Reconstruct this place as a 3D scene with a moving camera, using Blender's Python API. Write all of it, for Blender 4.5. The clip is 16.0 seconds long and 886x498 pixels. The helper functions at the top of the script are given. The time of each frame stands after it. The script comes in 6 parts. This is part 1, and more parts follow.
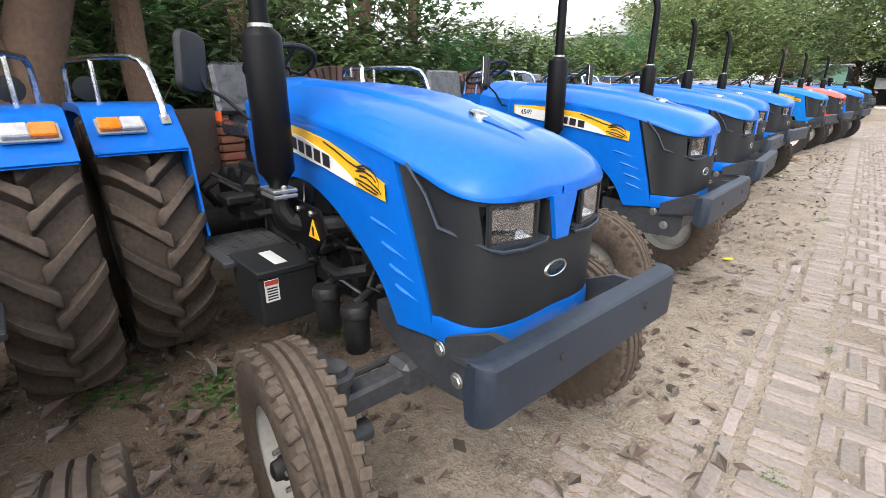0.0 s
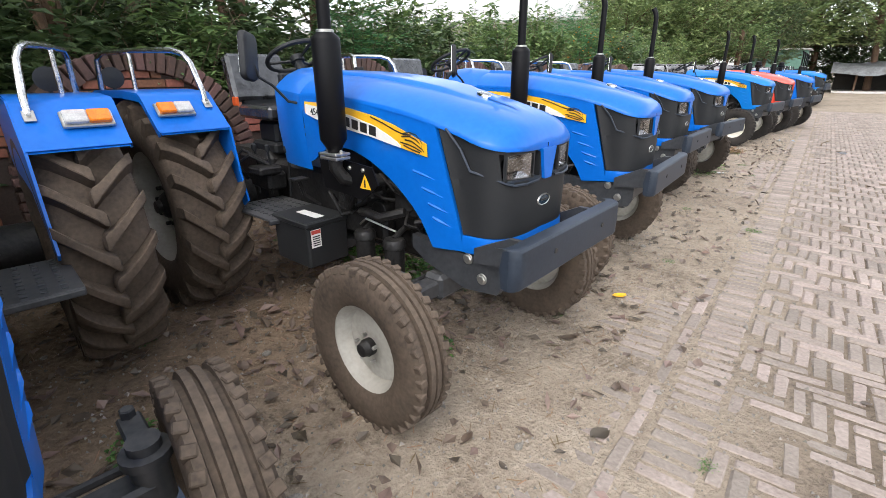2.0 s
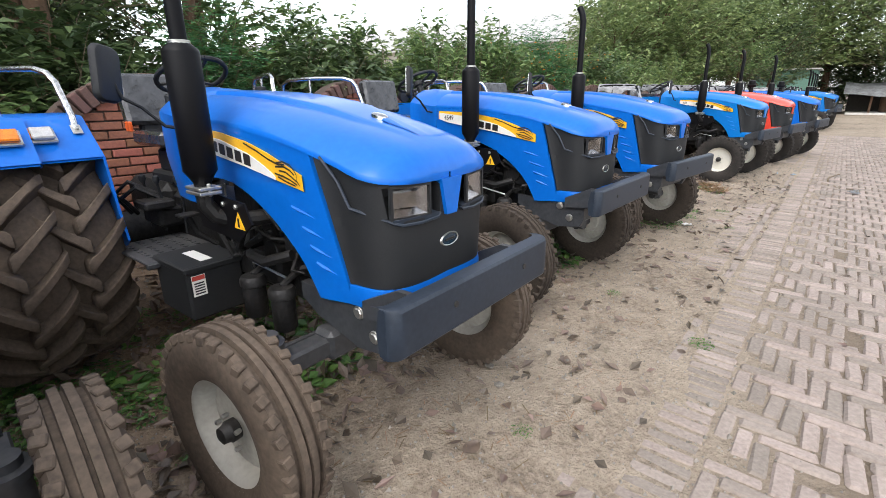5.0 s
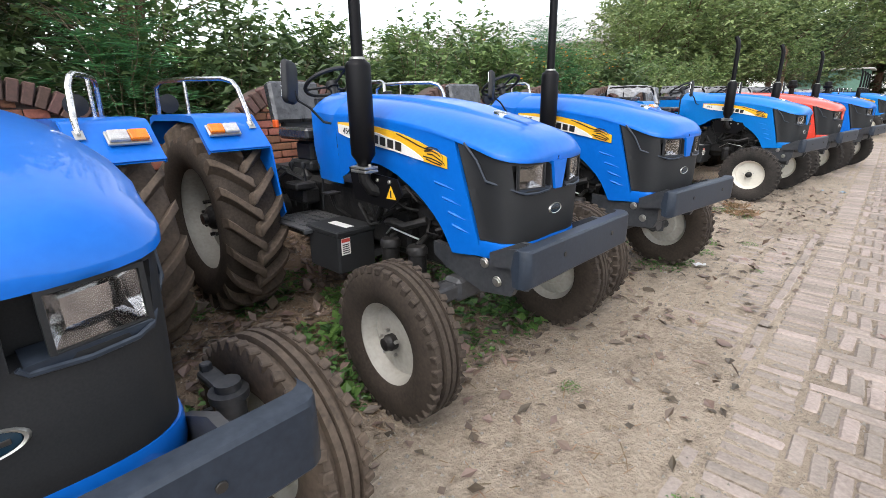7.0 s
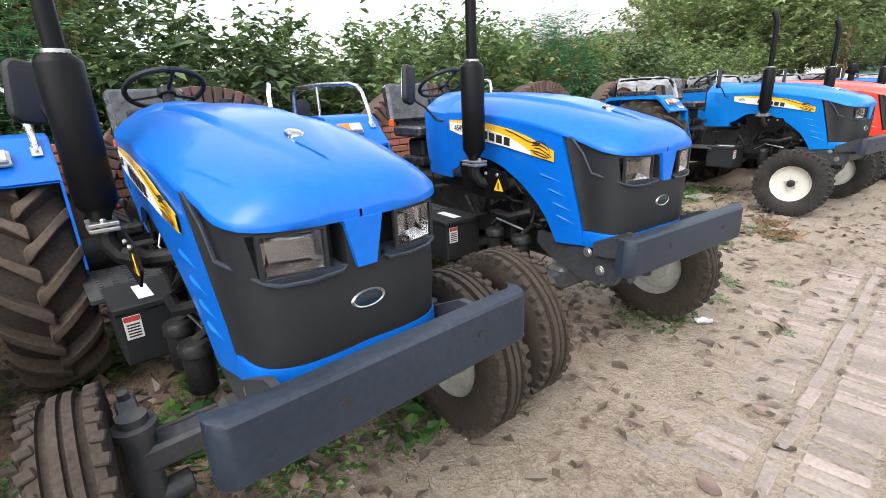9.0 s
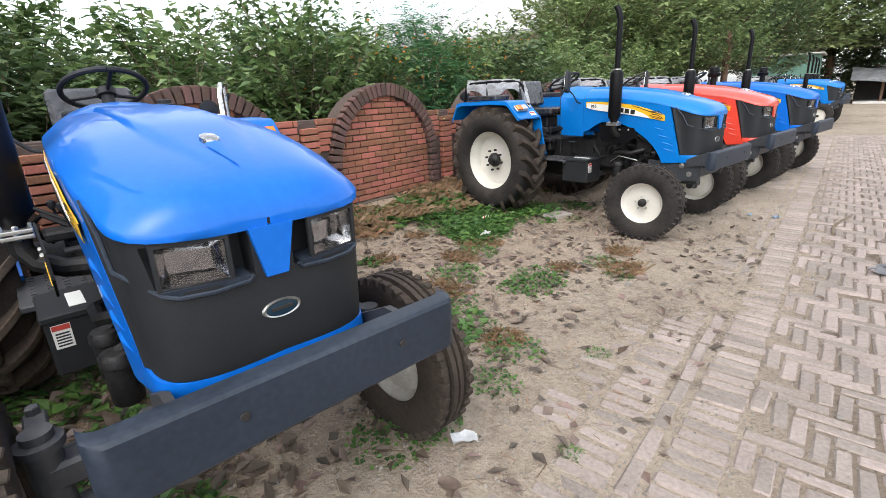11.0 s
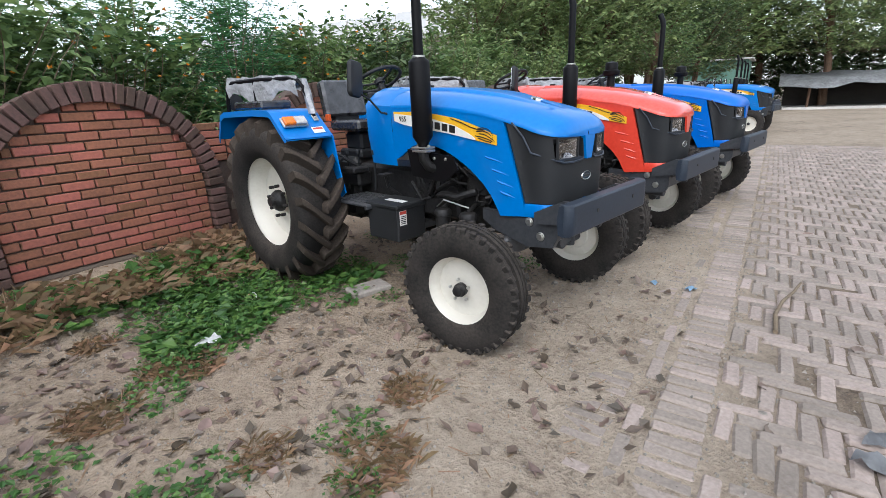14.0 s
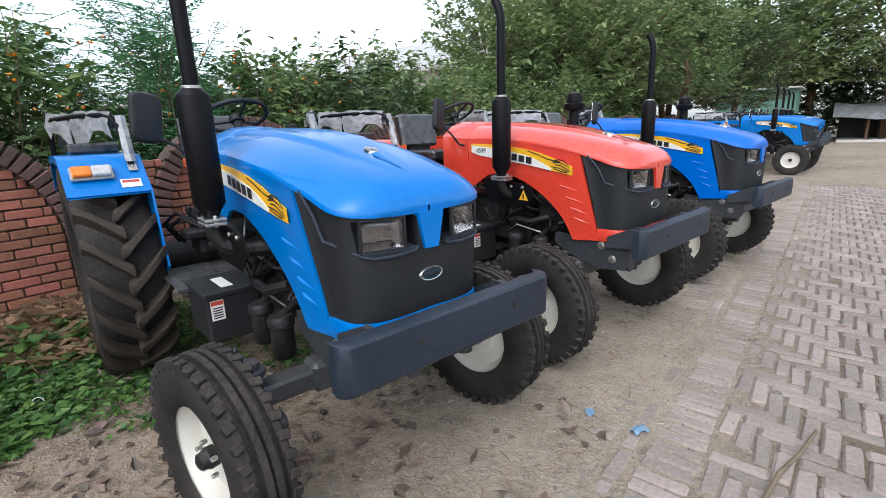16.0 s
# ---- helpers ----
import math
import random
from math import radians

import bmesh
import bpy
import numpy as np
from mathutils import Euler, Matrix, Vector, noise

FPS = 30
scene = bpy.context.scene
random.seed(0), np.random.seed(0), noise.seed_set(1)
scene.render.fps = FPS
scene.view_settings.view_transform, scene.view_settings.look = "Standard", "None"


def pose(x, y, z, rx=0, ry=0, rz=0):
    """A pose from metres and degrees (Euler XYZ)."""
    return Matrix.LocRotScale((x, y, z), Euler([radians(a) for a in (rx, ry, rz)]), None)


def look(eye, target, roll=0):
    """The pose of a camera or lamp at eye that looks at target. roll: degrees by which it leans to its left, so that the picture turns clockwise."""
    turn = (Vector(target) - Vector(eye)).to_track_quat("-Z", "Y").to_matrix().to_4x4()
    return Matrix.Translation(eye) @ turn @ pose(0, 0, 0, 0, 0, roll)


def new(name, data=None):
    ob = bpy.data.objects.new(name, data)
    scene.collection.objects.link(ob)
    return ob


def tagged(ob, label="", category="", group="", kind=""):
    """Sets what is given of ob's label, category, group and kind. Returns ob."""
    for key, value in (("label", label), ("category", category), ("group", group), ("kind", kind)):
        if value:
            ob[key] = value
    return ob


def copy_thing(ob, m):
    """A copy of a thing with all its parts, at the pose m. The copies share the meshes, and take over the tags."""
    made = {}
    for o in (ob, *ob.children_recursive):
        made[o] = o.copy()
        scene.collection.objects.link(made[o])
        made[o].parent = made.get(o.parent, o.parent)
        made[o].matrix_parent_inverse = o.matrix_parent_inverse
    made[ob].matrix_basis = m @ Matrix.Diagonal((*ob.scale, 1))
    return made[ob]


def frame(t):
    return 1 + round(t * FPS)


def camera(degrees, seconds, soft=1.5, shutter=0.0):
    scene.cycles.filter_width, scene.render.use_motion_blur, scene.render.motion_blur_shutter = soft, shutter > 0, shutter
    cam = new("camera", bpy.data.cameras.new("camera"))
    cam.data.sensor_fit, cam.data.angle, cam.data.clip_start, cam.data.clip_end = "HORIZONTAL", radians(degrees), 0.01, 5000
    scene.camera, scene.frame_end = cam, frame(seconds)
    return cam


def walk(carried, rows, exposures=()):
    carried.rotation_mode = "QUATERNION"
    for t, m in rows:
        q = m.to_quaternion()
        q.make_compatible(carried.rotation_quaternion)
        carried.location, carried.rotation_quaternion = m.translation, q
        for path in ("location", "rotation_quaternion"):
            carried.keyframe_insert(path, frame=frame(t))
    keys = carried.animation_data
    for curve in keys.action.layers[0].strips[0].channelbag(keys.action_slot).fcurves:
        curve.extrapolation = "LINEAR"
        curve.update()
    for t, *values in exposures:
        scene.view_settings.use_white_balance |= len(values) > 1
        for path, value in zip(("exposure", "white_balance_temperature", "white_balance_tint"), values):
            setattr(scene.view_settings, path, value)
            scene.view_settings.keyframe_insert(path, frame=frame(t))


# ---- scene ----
# camera and walk: seconds, eye, tilt, roll, turn
cam = camera(86.4, 16.0, soft=0.6)
ROWS = [
    (0.0, -0.032, -0.025, 1.513, 70.84, -0.10, -0.41),
    (0.5, 0.311, 0.216, 1.540, 70.64, -0.57, -1.90),
    (1.0, 0.656, 0.388, 1.547, 70.58, -0.10, -2.73),
    (1.5, 0.882, 0.804, 1.502, 70.42, -0.04, -2.70),
    (2.0, 1.157, 1.017, 1.527, 69.34, 0.14, -3.40),
    (2.5, 1.466, 1.196, 1.560, 70.12, 0.67, -1.91),
    (3.0, 1.738, 1.591, 1.543, 69.23, 0.12, -0.71),
    (3.5, 2.052, 1.921, 1.536, 69.62, 0.94, -3.30),
    (4.0, 2.346, 2.121, 1.512, 70.74, 1.03, -3.14),
    (4.5, 2.586, 2.510, 1.529, 70.98, 0.00, -1.89),
    (5.0, 2.870, 2.794, 1.500, 71.92, 0.52, -1.94),
    (7.5, 3.906, 4.236, 1.493, 72.43, 1.43, 4.12),
    (8.0, 4.135, 4.513, 1.487, 72.40, 2.60, 6.60),
    (10.5, 5.426, 5.928, 1.530, 72.25, 1.84, 2.79),
    (11.0, 5.813, 6.272, 1.514, 71.98, 2.45, -1.73),
    (11.5, 6.091, 6.667, 1.502, 71.63, 1.81, -3.51),
    (12.0, 6.449, 7.045, 1.475, 71.91, 2.31, -6.47),
    (12.5, 6.731, 7.373, 1.485, 72.38, 2.45, -7.74),
    (13.0, 6.953, 7.820, 1.492, 72.22, 1.72, -8.41),
    (13.5, 7.296, 8.081, 1.485, 72.37, 2.29, -7.86),
    (14.0, 7.568, 8.420, 1.443, 72.39, 2.40, -7.06),
    (14.5, 7.858, 8.738, 1.463, 72.20, 2.77, -6.62),
    (15.0, 8.181, 8.923, 1.509, 72.61, 3.68, -3.91),
    (15.5, 8.475, 9.213, 1.493, 74.35, 3.54, -2.64),
    (16.0, 8.756, 9.443, 1.496, 75.69, 2.09, -2.12),
]
walk(cam, [(t, pose(x, y, z, rx, ry, rz)) for t, x, y, z, rx, ry, rz in ROWS], [(0.0, 0.25, 6500, 10), (0.6, 0.08, 6500, 10), (1.2, 0.0, 6500, 10), (2.0, 0.1, 6500, 10), (3.2, 0.12, 6500, 10), (5.0, 0.0, 6500, 10), (7.4, 0.12, 6500, 10), (8.0, 0.32, 6500, 10), (10.5, 0.15, 6450, 10), (11.3, 0.0, 6400, 10), (12.5, -0.18, 6200, 9), (16.0, -0.28, 6050, 9)])

# overcast daylight
world = bpy.data.worlds.new("overcast_sky")
scene.world = world
world.use_nodes = True
wn, wl = world.node_tree.nodes, world.node_tree.links
sky = wn.new("ShaderNodeTexSky")
sky.sky_type, sky.sun_disc = "NISHITA", False
sky.sun_elevation, sky.sun_rotation = radians(52), radians(200)
sky.air_density, sky.dust_density, sky.ozone_density = 1.0, 2.0, 2.0
pale = wn.new("ShaderNodeHueSaturation")
pale.inputs["Saturation"].default_value = 0.3
pale.inputs["Value"].default_value = 3.0
wl.new(sky.outputs[0], pale.inputs["Color"])
wl.new(pale.outputs[0], wn["Background"].inputs["Color"])
wn["Background"].inputs["Strength"].default_value = 0.15
sun = new("sun", bpy.data.lights.new("sun", "SUN"))
sun.data.energy, sun.data.angle, sun.data.color = 0.7, radians(40), (1.0, 0.96, 0.9)
sun.matrix_world = look((-0.21 * 30, -0.58 * 30, 0.79 * 30), (0, 0, 0))

# ---- materials ----
def mat(name, base, other=None, rough=0.6, metal=0.0, scale=6.0, fine=60.0, bump=0.1, spread=0.5, coat=0.0, dust=0.0, dust_col=(0.36, 0.28, 0.2), rand=0.0, trans=0.0, size=0.01, spec=0.5, coat_rough=0.08, world_space=False):
    """A surface of two tones at two scales, with fine relief, and dust that gathers on upward faces."""
    m = bpy.data.materials.new(name)
    m.use_nodes = True
    n, l = m.node_tree.nodes, m.node_tree.links
    b = n["Principled BSDF"]
    b.inputs["Metallic"].default_value = metal
    b.inputs["Coat Weight"].default_value = coat
    b.inputs["Coat Roughness"].default_value = coat_rough
    b.inputs["Specular IOR Level"].default_value = spec
    tc = n.new("ShaderNodeTexCoord")
    where = n.new("ShaderNodeNewGeometry").outputs["Position"] if world_space else tc.outputs["Object"]
    big, small = n.new("ShaderNodeTexNoise"), n.new("ShaderNodeTexNoise")
    for tex, sc, det in ((big, scale, 5.0), (small, fine, 3.0)):
        tex.inputs["Scale"].default_value, tex.inputs["Detail"].default_value = sc, det
        l.new(where, tex.inputs["Vector"])
    mixf = n.new("ShaderNodeMath")
    mixf.operation = "MULTIPLY_ADD"
    l.new(small.outputs["Fac"], mixf.inputs[0])
    mixf.inputs[1].default_value = 0.5
    half = n.new("ShaderNodeMath")
    half.operation = "MULTIPLY"
    l.new(big.outputs["Fac"], half.inputs[0])
    half.inputs[1].default_value = 0.5
    l.new(half.outputs[0], mixf.inputs[2])
    ramp = n.new("ShaderNodeValToRGB")
    ramp.color_ramp.elements[0].position, ramp.color_ramp.elements[1].position = 0.5 - spread * 0.35, 0.5 + spread * 0.35
    other = other or tuple(c * 0.75 for c in base)
    ramp.color_ramp.elements[0].color, ramp.color_ramp.elements[1].color = (*other, 1), (*base, 1)
    l.new(mixf.outputs[0], ramp.inputs[0])
    col = ramp.outputs[0]
    if rand:
        info, geo = n.new("ShaderNodeObjectInfo"), n.new("ShaderNodeNewGeometry")
        add = n.new("ShaderNodeMath")
        add.operation = "ADD"
        l.new(info.outputs["Random"], add.inputs[0])
        l.new(geo.outputs["Random Per Island"], add.inputs[1])
        fr = n.new("ShaderNodeMath")
        fr.operation = "FRACT"
        l.new(add.outputs[0], fr.inputs[0])
        rng = n.new("ShaderNodeMapRange")
        rng.inputs["To Min"].default_value, rng.inputs["To Max"].default_value = 1 - rand, 1 + rand
        l.new(fr.outputs[0], rng.inputs["Value"])
        hsv = n.new("ShaderNodeHueSaturation")
        l.new(rng.outputs[0], hsv.inputs["Value"])
        hue = n.new("ShaderNodeMapRange")
        hue.inputs["To Min"].default_value, hue.inputs["To Max"].default_value = 0.5 + rand * 0.05, 0.5 - rand * 0.05
        l.new(fr.outputs[0], hue.inputs["Value"])
        l.new(hue.outputs[0], hsv.inputs["Hue"])
        l.new(col, hsv.inputs["Color"])
        col = hsv.outputs[0]
    b.inputs["Roughness"].default_value = rough
    if dust:
        geo2, sep = n.new("ShaderNodeNewGeometry"), n.new("ShaderNodeSeparateXYZ")
        l.new(geo2.outputs["Normal"], sep.inputs[0])
        up = n.new("ShaderNodeMapRange")
        up.inputs["From Min"].default_value, up.inputs["From Max"].default_value = -0.5, 1.0
        l.new(sep.outputs["Z"], up.inputs["Value"])
        patch = n.new("ShaderNodeMapRange")
        patch.inputs["From Min"].default_value, patch.inputs["From Max"].default_value = 0.3, 0.75
        l.new(mixf.outputs[0], patch.inputs["Value"])
        mul = n.new("ShaderNodeMath")
        mul.operation = "MULTIPLY"
        l.new(up.outputs[0], mul.inputs[0])
        l.new(patch.outputs[0], mul.inputs[1])
        amt = n.new("ShaderNodeMath")
        amt.operation = "MULTIPLY"
        l.new(mul.outputs[0], amt.inputs[0])
        amt.inputs[1].default_value = dust
        mx = n.new("ShaderNodeMix")
        mx.data_type = "RGBA"
        l.new(amt.outputs[0], mx.inputs[0])
        l.new(col, mx.inputs[6])
        mx.inputs[7].default_value = (*dust_col, 1)
        col = mx.outputs[2]
        rr = n.new("ShaderNodeMapRange")
        rr.inputs["To Min"].default_value, rr.inputs["To Max"].default_value = rough, min(1.0, rough + 0.5)
        l.new(amt.outputs[0], rr.inputs["Value"])
        l.new(rr.outputs[0], b.inputs["Roughness"])
    l.new(col, b.inputs["Base Color"])
    if bump:
        bp = n.new("ShaderNodeBump")
        bp.inputs["Strength"].default_value, bp.inputs["Distance"].default_value = bump, size
        l.new(mixf.outputs[0], bp.inputs["Height"])
        l.new(bp.outputs[0], b.inputs["Normal"])
    if trans:
        b.inputs["Transmission Weight"].default_value = trans
    return m


BLUE = mat("blue_paint", (0.0004, 0.127, 0.54), (0.0004, 0.11, 0.48), rough=0.4, spec=0.2, coat=0.4, coat_rough=0.02, scale=3, fine=35, bump=0.015, dust=0.05, dust_col=(0.2, 0.36, 0.55))
AZURE = mat("azure_paint", (0.0005, 0.165, 0.53), (0.0005, 0.145, 0.47), rough=0.4, spec=0.2, coat=0.5, coat_rough=0.02, scale=3, fine=35, bump=0.015, dust=0.05, dust_col=(0.2, 0.38, 0.55))
RED = mat("red_paint", (0.75, 0.05, 0.02), (0.62, 0.04, 0.018), rough=0.35, coat=1.0, coat_rough=0.03, scale=3, fine=35, bump=0.02, dust=0.2, dust_col=(0.6, 0.35, 0.3))
BLACK = mat("black_plastic", (0.017, 0.018, 0.02), (0.011, 0.012, 0.013), rough=0.55, spec=0.3, scale=4, fine=220, bump=0.15, size=0.002, dust=0.12, dust_col=(0.15, 0.14, 0.13))
GLOSS = mat("gloss_black", (0.012, 0.012, 0.014), rough=0.14, scale=4, fine=60, bump=0.0, coat=0.3)
IRON = mat("dark_chassis_paint", (0.036, 0.042, 0.05), (0.02, 0.022, 0.026), rough=0.45, scale=5, fine=40, bump=0.12, dust=0.35, dust_col=(0.2, 0.17, 0.14))
BUMPER = mat("slate_grey_bumper_paint", (0.017, 0.026, 0.041), (0.012, 0.018, 0.028), rough=0.42, spec=0.35, scale=3, fine=50, bump=0.05, dust=0.18, dust_col=(0.18, 0.19, 0.21))
ENGINE = mat("greasy_engine_iron", (0.018, 0.018, 0.019), (0.004, 0.004, 0.004), rough=0.5, spec=0.3, scale=12, fine=50, bump=0.5, dust=0.16, dust_col=(0.17, 0.14, 0.11))
MUFFLER = mat("matt_black_exhaust", (0.005, 0.005, 0.006), rough=0.42, spec=0.14, scale=5, fine=90, bump=0.12, size=0.002, dust=0.01)
STEEL = mat("zinc_bolt_steel", (0.55, 0.54, 0.5), rough=0.35, metal=0.9, scale=20, fine=80, bump=0.1)
CHROME = mat("chrome_tube", (0.75, 0.75, 0.74), (0.45, 0.44, 0.42), rough=0.22, metal=1.0, scale=18, fine=60, bump=0.1, spread=0.3)
RUBBER = mat("new_tyre_rubber", (0.02, 0.019, 0.019), (0.01, 0.01, 0.01), rough=0.75, spec=0.2, scale=7, fine=70, bump=0.25, dust=0.4, dust_col=(0.21, 0.165, 0.125))
RUBBER_DUSTY = mat("dusty_tyre_rubber", (0.13, 0.097, 0.072), (0.035, 0.028, 0.023), rough=0.85, spec=0.2, scale=5, fine=50, bump=0.3, spread=0.9, dust=0.35, dust_col=(0.22, 0.165, 0.12))
RUBBER_MID = mat("worn_dark_tyre_rubber", (0.06, 0.047, 0.037), (0.018, 0.015, 0.013), rough=0.85, spec=0.2, scale=6, fine=60, bump=0.3, spread=0.9, dust=0.3, dust_col=(0.2, 0.15, 0.11))
RIM = mat("cream_rim_paint", (0.66, 0.64, 0.57), (0.57, 0.54, 0.47), rough=0.45, scale=6, fine=40, bump=0.05, dust=0.4, dust_col=(0.42, 0.33, 0.24))
RIM_GREY = mat("dusty_grey_rim_paint", (0.46, 0.46, 0.42), (0.32, 0.3, 0.26), rough=0.55, scale=6, fine=40, bump=0.08, dust=0.5, dust_col=(0.38, 0.3, 0.22))
YELLOW = mat("yellow_decal", (0.85, 0.47, 0.02), (0.8, 0.42, 0.02), rough=0.4, bump=0)
WHITE = mat("white_decal", (0.78, 0.77, 0.72), (0.7, 0.69, 0.64), rough=0.4, bump=0)
INK = mat("dark_print", (0.02, 0.018, 0.016), rough=0.5, bump=0)
LABEL_RED = mat("red_print", (0.55, 0.06, 0.04), rough=0.5, bump=0)
TEAL = mat("navy_badge", (0.008, 0.03, 0.05), (0.006, 0.02, 0.035), rough=0.25, coat=0.4, bump=0)
AMBER = mat("amber_lens", (0.8, 0.22, 0.01), (0.6, 0.13, 0.005), rough=0.1, scale=30, fine=180, bump=0.06, size=0.002, coat=0.5)
CLEARL = mat("clear_ribbed_lens", (0.55, 0.54, 0.52), (0.35, 0.34, 0.33), rough=0.1, scale=30, fine=180, bump=0.06, size=0.002, coat=0.5)
# the two blotchy tones put highlights and dark reflections into the reflector colour
REFLECT = mat("lamp_reflector", (0.8, 0.8, 0.8), (0.35, 0.35, 0.36), rough=0.12, metal=1.0, scale=9, fine=20, bump=0.25, spread=0.5)
MIRROR = mat("mirror_glass", (0.8, 0.8, 0.8), rough=0.02, metal=1.0, bump=0)
SEAT = mat("black_seat_vinyl", (0.03, 0.03, 0.032), (0.02, 0.02, 0.02), rough=0.5, scale=8, fine=120, bump=0.2)
SEATWRAP = mat("plastic_over_black_vinyl", (0.06, 0.06, 0.063), (0.01, 0.01, 0.011), rough=0.2, scale=11, fine=16, bump=0.7, spread=0.5, coat=0.5, size=0.04)
WRAP = mat("clear_plastic_wrap", (0.4, 0.4, 0.41), (0.14, 0.14, 0.14), rough=0.2, scale=9, fine=22, bump=1.0, spread=0.7, coat=0.5, size=0.03)
GLASS = bpy.data.materials.new("lamp_glass")
GLASS.use_nodes = True
gb = GLASS.node_tree.nodes["Principled BSDF"]
gb.inputs["Transmission Weight"].default_value, gb.inputs["Roughness"].default_value, gb.inputs["IOR"].default_value = 1.0, 0.02, 1.22
BRICK = mat("wall_brick", (0.42, 0.155, 0.088), (0.17, 0.075, 0.052), rough=0.88, world_space=True, scale=2.2, fine=45, bump=0.5, spread=0.8, rand=0.3)
BRICK_DARK = mat("weathered_arch_brick", (0.15, 0.08, 0.062), (0.06, 0.04, 0.034), rough=0.92, world_space=True, scale=3, fine=45, bump=0.6, spread=0.8, rand=0.3)
MORTAR = mat("dark_mortar", (0.12, 0.085, 0.068), (0.055, 0.042, 0.035), rough=0.95, scale=5, fine=50, bump=0.6, spread=0.9)
PLINTH = mat("mossy_plinth_render", (0.15, 0.11, 0.08), (0.055, 0.045, 0.035), rough=0.95, scale=4, fine=40, bump=0.7, spread=0.9)
PAVER = mat("pale_paving_brick", (0.395, 0.33, 0.284), (0.165, 0.132, 0.11), rough=0.9, world_space=True, scale=2.5, fine=50, bump=0.9, spread=0.8, rand=0.2)


def dirt_material():
    """Trodden sandy earth: broad tone changes, darker towards the wall early in the row, clods, crumbs and grit."""
    m = bpy.data.materials.new("sandy_dirt")
    m.use_nodes = True
    n, l = m.node_tree.nodes, m.node_tree.links
    b = n["Principled BSDF"]
    b.inputs["Roughness"].default_value = 0.97
    tc, rot = n.new("ShaderNodeTexCoord"), n.new("ShaderNodeMapping")
    rot.inputs["Rotation"].default_value = (0, 0, -radians(49))
    l.new(tc.outputs["Object"], rot.inputs["Vector"])
    def tex(kind, sc, det=6.0, rough=0.6):
        t = n.new(kind)
        t.inputs["Scale"].default_value = sc
        if kind == "ShaderNodeTexNoise":
            t.inputs["Detail"].default_value, t.inputs["Roughness"].default_value = det, rough
        l.new(rot.outputs[0], t.inputs["Vector"])
        return t
    def calc(op, a, c):
        q = n.new("ShaderNodeMath")
        q.operation = op
        for k, w in ((0, a), (1, c)):
            if isinstance(w, (int, float)):
                q.inputs[k].default_value = w
            else:
                l.new(w, q.inputs[k])
        return q.outputs[0]
    broad, mid, fine, grit = tex("ShaderNodeTexNoise", 0.55), tex("ShaderNodeTexNoise", 4.0, 8.0, 0.7), tex("ShaderNodeTexNoise", 26.0, 5.0, 0.75), tex("ShaderNodeTexVoronoi", 60.0)
    ramp = n.new("ShaderNodeValToRGB")
    e = ramp.color_ramp.elements
    e[0].position, e[0].color = 0.36, (0.085, 0.062, 0.044, 1)
    e[1].position, e[1].color = 0.64, (0.44, 0.365, 0.28, 1)
    w = e.new(0.48)
    w.color = (0.3, 0.24, 0.178, 1)
    tone = calc("ADD", calc("MULTIPLY", broad.outputs["Fac"], 0.3), calc("ADD", calc("MULTIPLY", mid.outputs["Fac"], 0.36), calc("MULTIPLY", fine.outputs["Fac"], 0.34)))
    l.new(tone, ramp.inputs[0])
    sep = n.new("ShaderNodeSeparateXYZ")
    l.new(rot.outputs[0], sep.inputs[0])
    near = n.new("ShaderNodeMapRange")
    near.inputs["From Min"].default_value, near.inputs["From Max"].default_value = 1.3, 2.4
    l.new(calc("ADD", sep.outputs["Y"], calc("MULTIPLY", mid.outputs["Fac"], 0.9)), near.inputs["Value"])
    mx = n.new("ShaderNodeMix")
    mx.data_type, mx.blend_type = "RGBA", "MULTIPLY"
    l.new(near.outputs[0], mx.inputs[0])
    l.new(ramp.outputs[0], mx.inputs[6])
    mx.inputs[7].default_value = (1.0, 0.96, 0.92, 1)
    # multiplies the colour darker on the wall side, up to about s = 10
    wall_side, first_stretch = n.new("ShaderNodeMapRange"), n.new("ShaderNodeMapRange")
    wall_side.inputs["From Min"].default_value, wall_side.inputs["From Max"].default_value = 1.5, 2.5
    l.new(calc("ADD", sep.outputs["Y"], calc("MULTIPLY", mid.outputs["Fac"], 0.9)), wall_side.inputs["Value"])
    first_stretch.inputs["From Min"].default_value, first_stretch.inputs["From Max"].default_value = 10.3, 9.0
    l.new(calc("ADD", sep.outputs["X"], calc("MULTIPLY", mid.outputs["Fac"], 0.6)), first_stretch.inputs["Value"])
    wall_tone = n.new("ShaderNodeMix")
    wall_tone.data_type, wall_tone.blend_type = "RGBA", "MULTIPLY"
    l.new(calc("MULTIPLY", wall_side.outputs[0], first_stretch.outputs[0]), wall_tone.inputs[0])
    l.new(mx.outputs[2], wall_tone.inputs[6])
    wall_tone.inputs[7].default_value = (0.72, 0.66, 0.61, 1)
    damp = n.new("ShaderNodeMapRange")
    damp.inputs["From Min"].default_value, damp.inputs["From Max"].default_value = -0.1, -0.7
    l.new(calc("SUBTRACT", sep.outputs["Y"], calc("MULTIPLY", calc("SUBTRACT", mid.outputs["Fac"], 0.5), 1.2)), damp.inputs["Value"])
    upto = n.new("ShaderNodeMapRange")
    upto.inputs["From Min"].default_value, upto.inputs["From Max"].default_value = 27.0, 23.0
    l.new(sep.outputs["X"], upto.inputs["Value"])
    silt = n.new("ShaderNodeMix")
    silt.data_type, silt.blend_type = "RGBA", "MULTIPLY"
    l.new(calc("MULTIPLY", damp.outputs[0], upto.outputs[0]), silt.inputs[0])
    l.new(wall_tone.outputs[2], silt.inputs[6])
    silt.inputs[7].default_value = (0.52, 0.49, 0.46, 1)
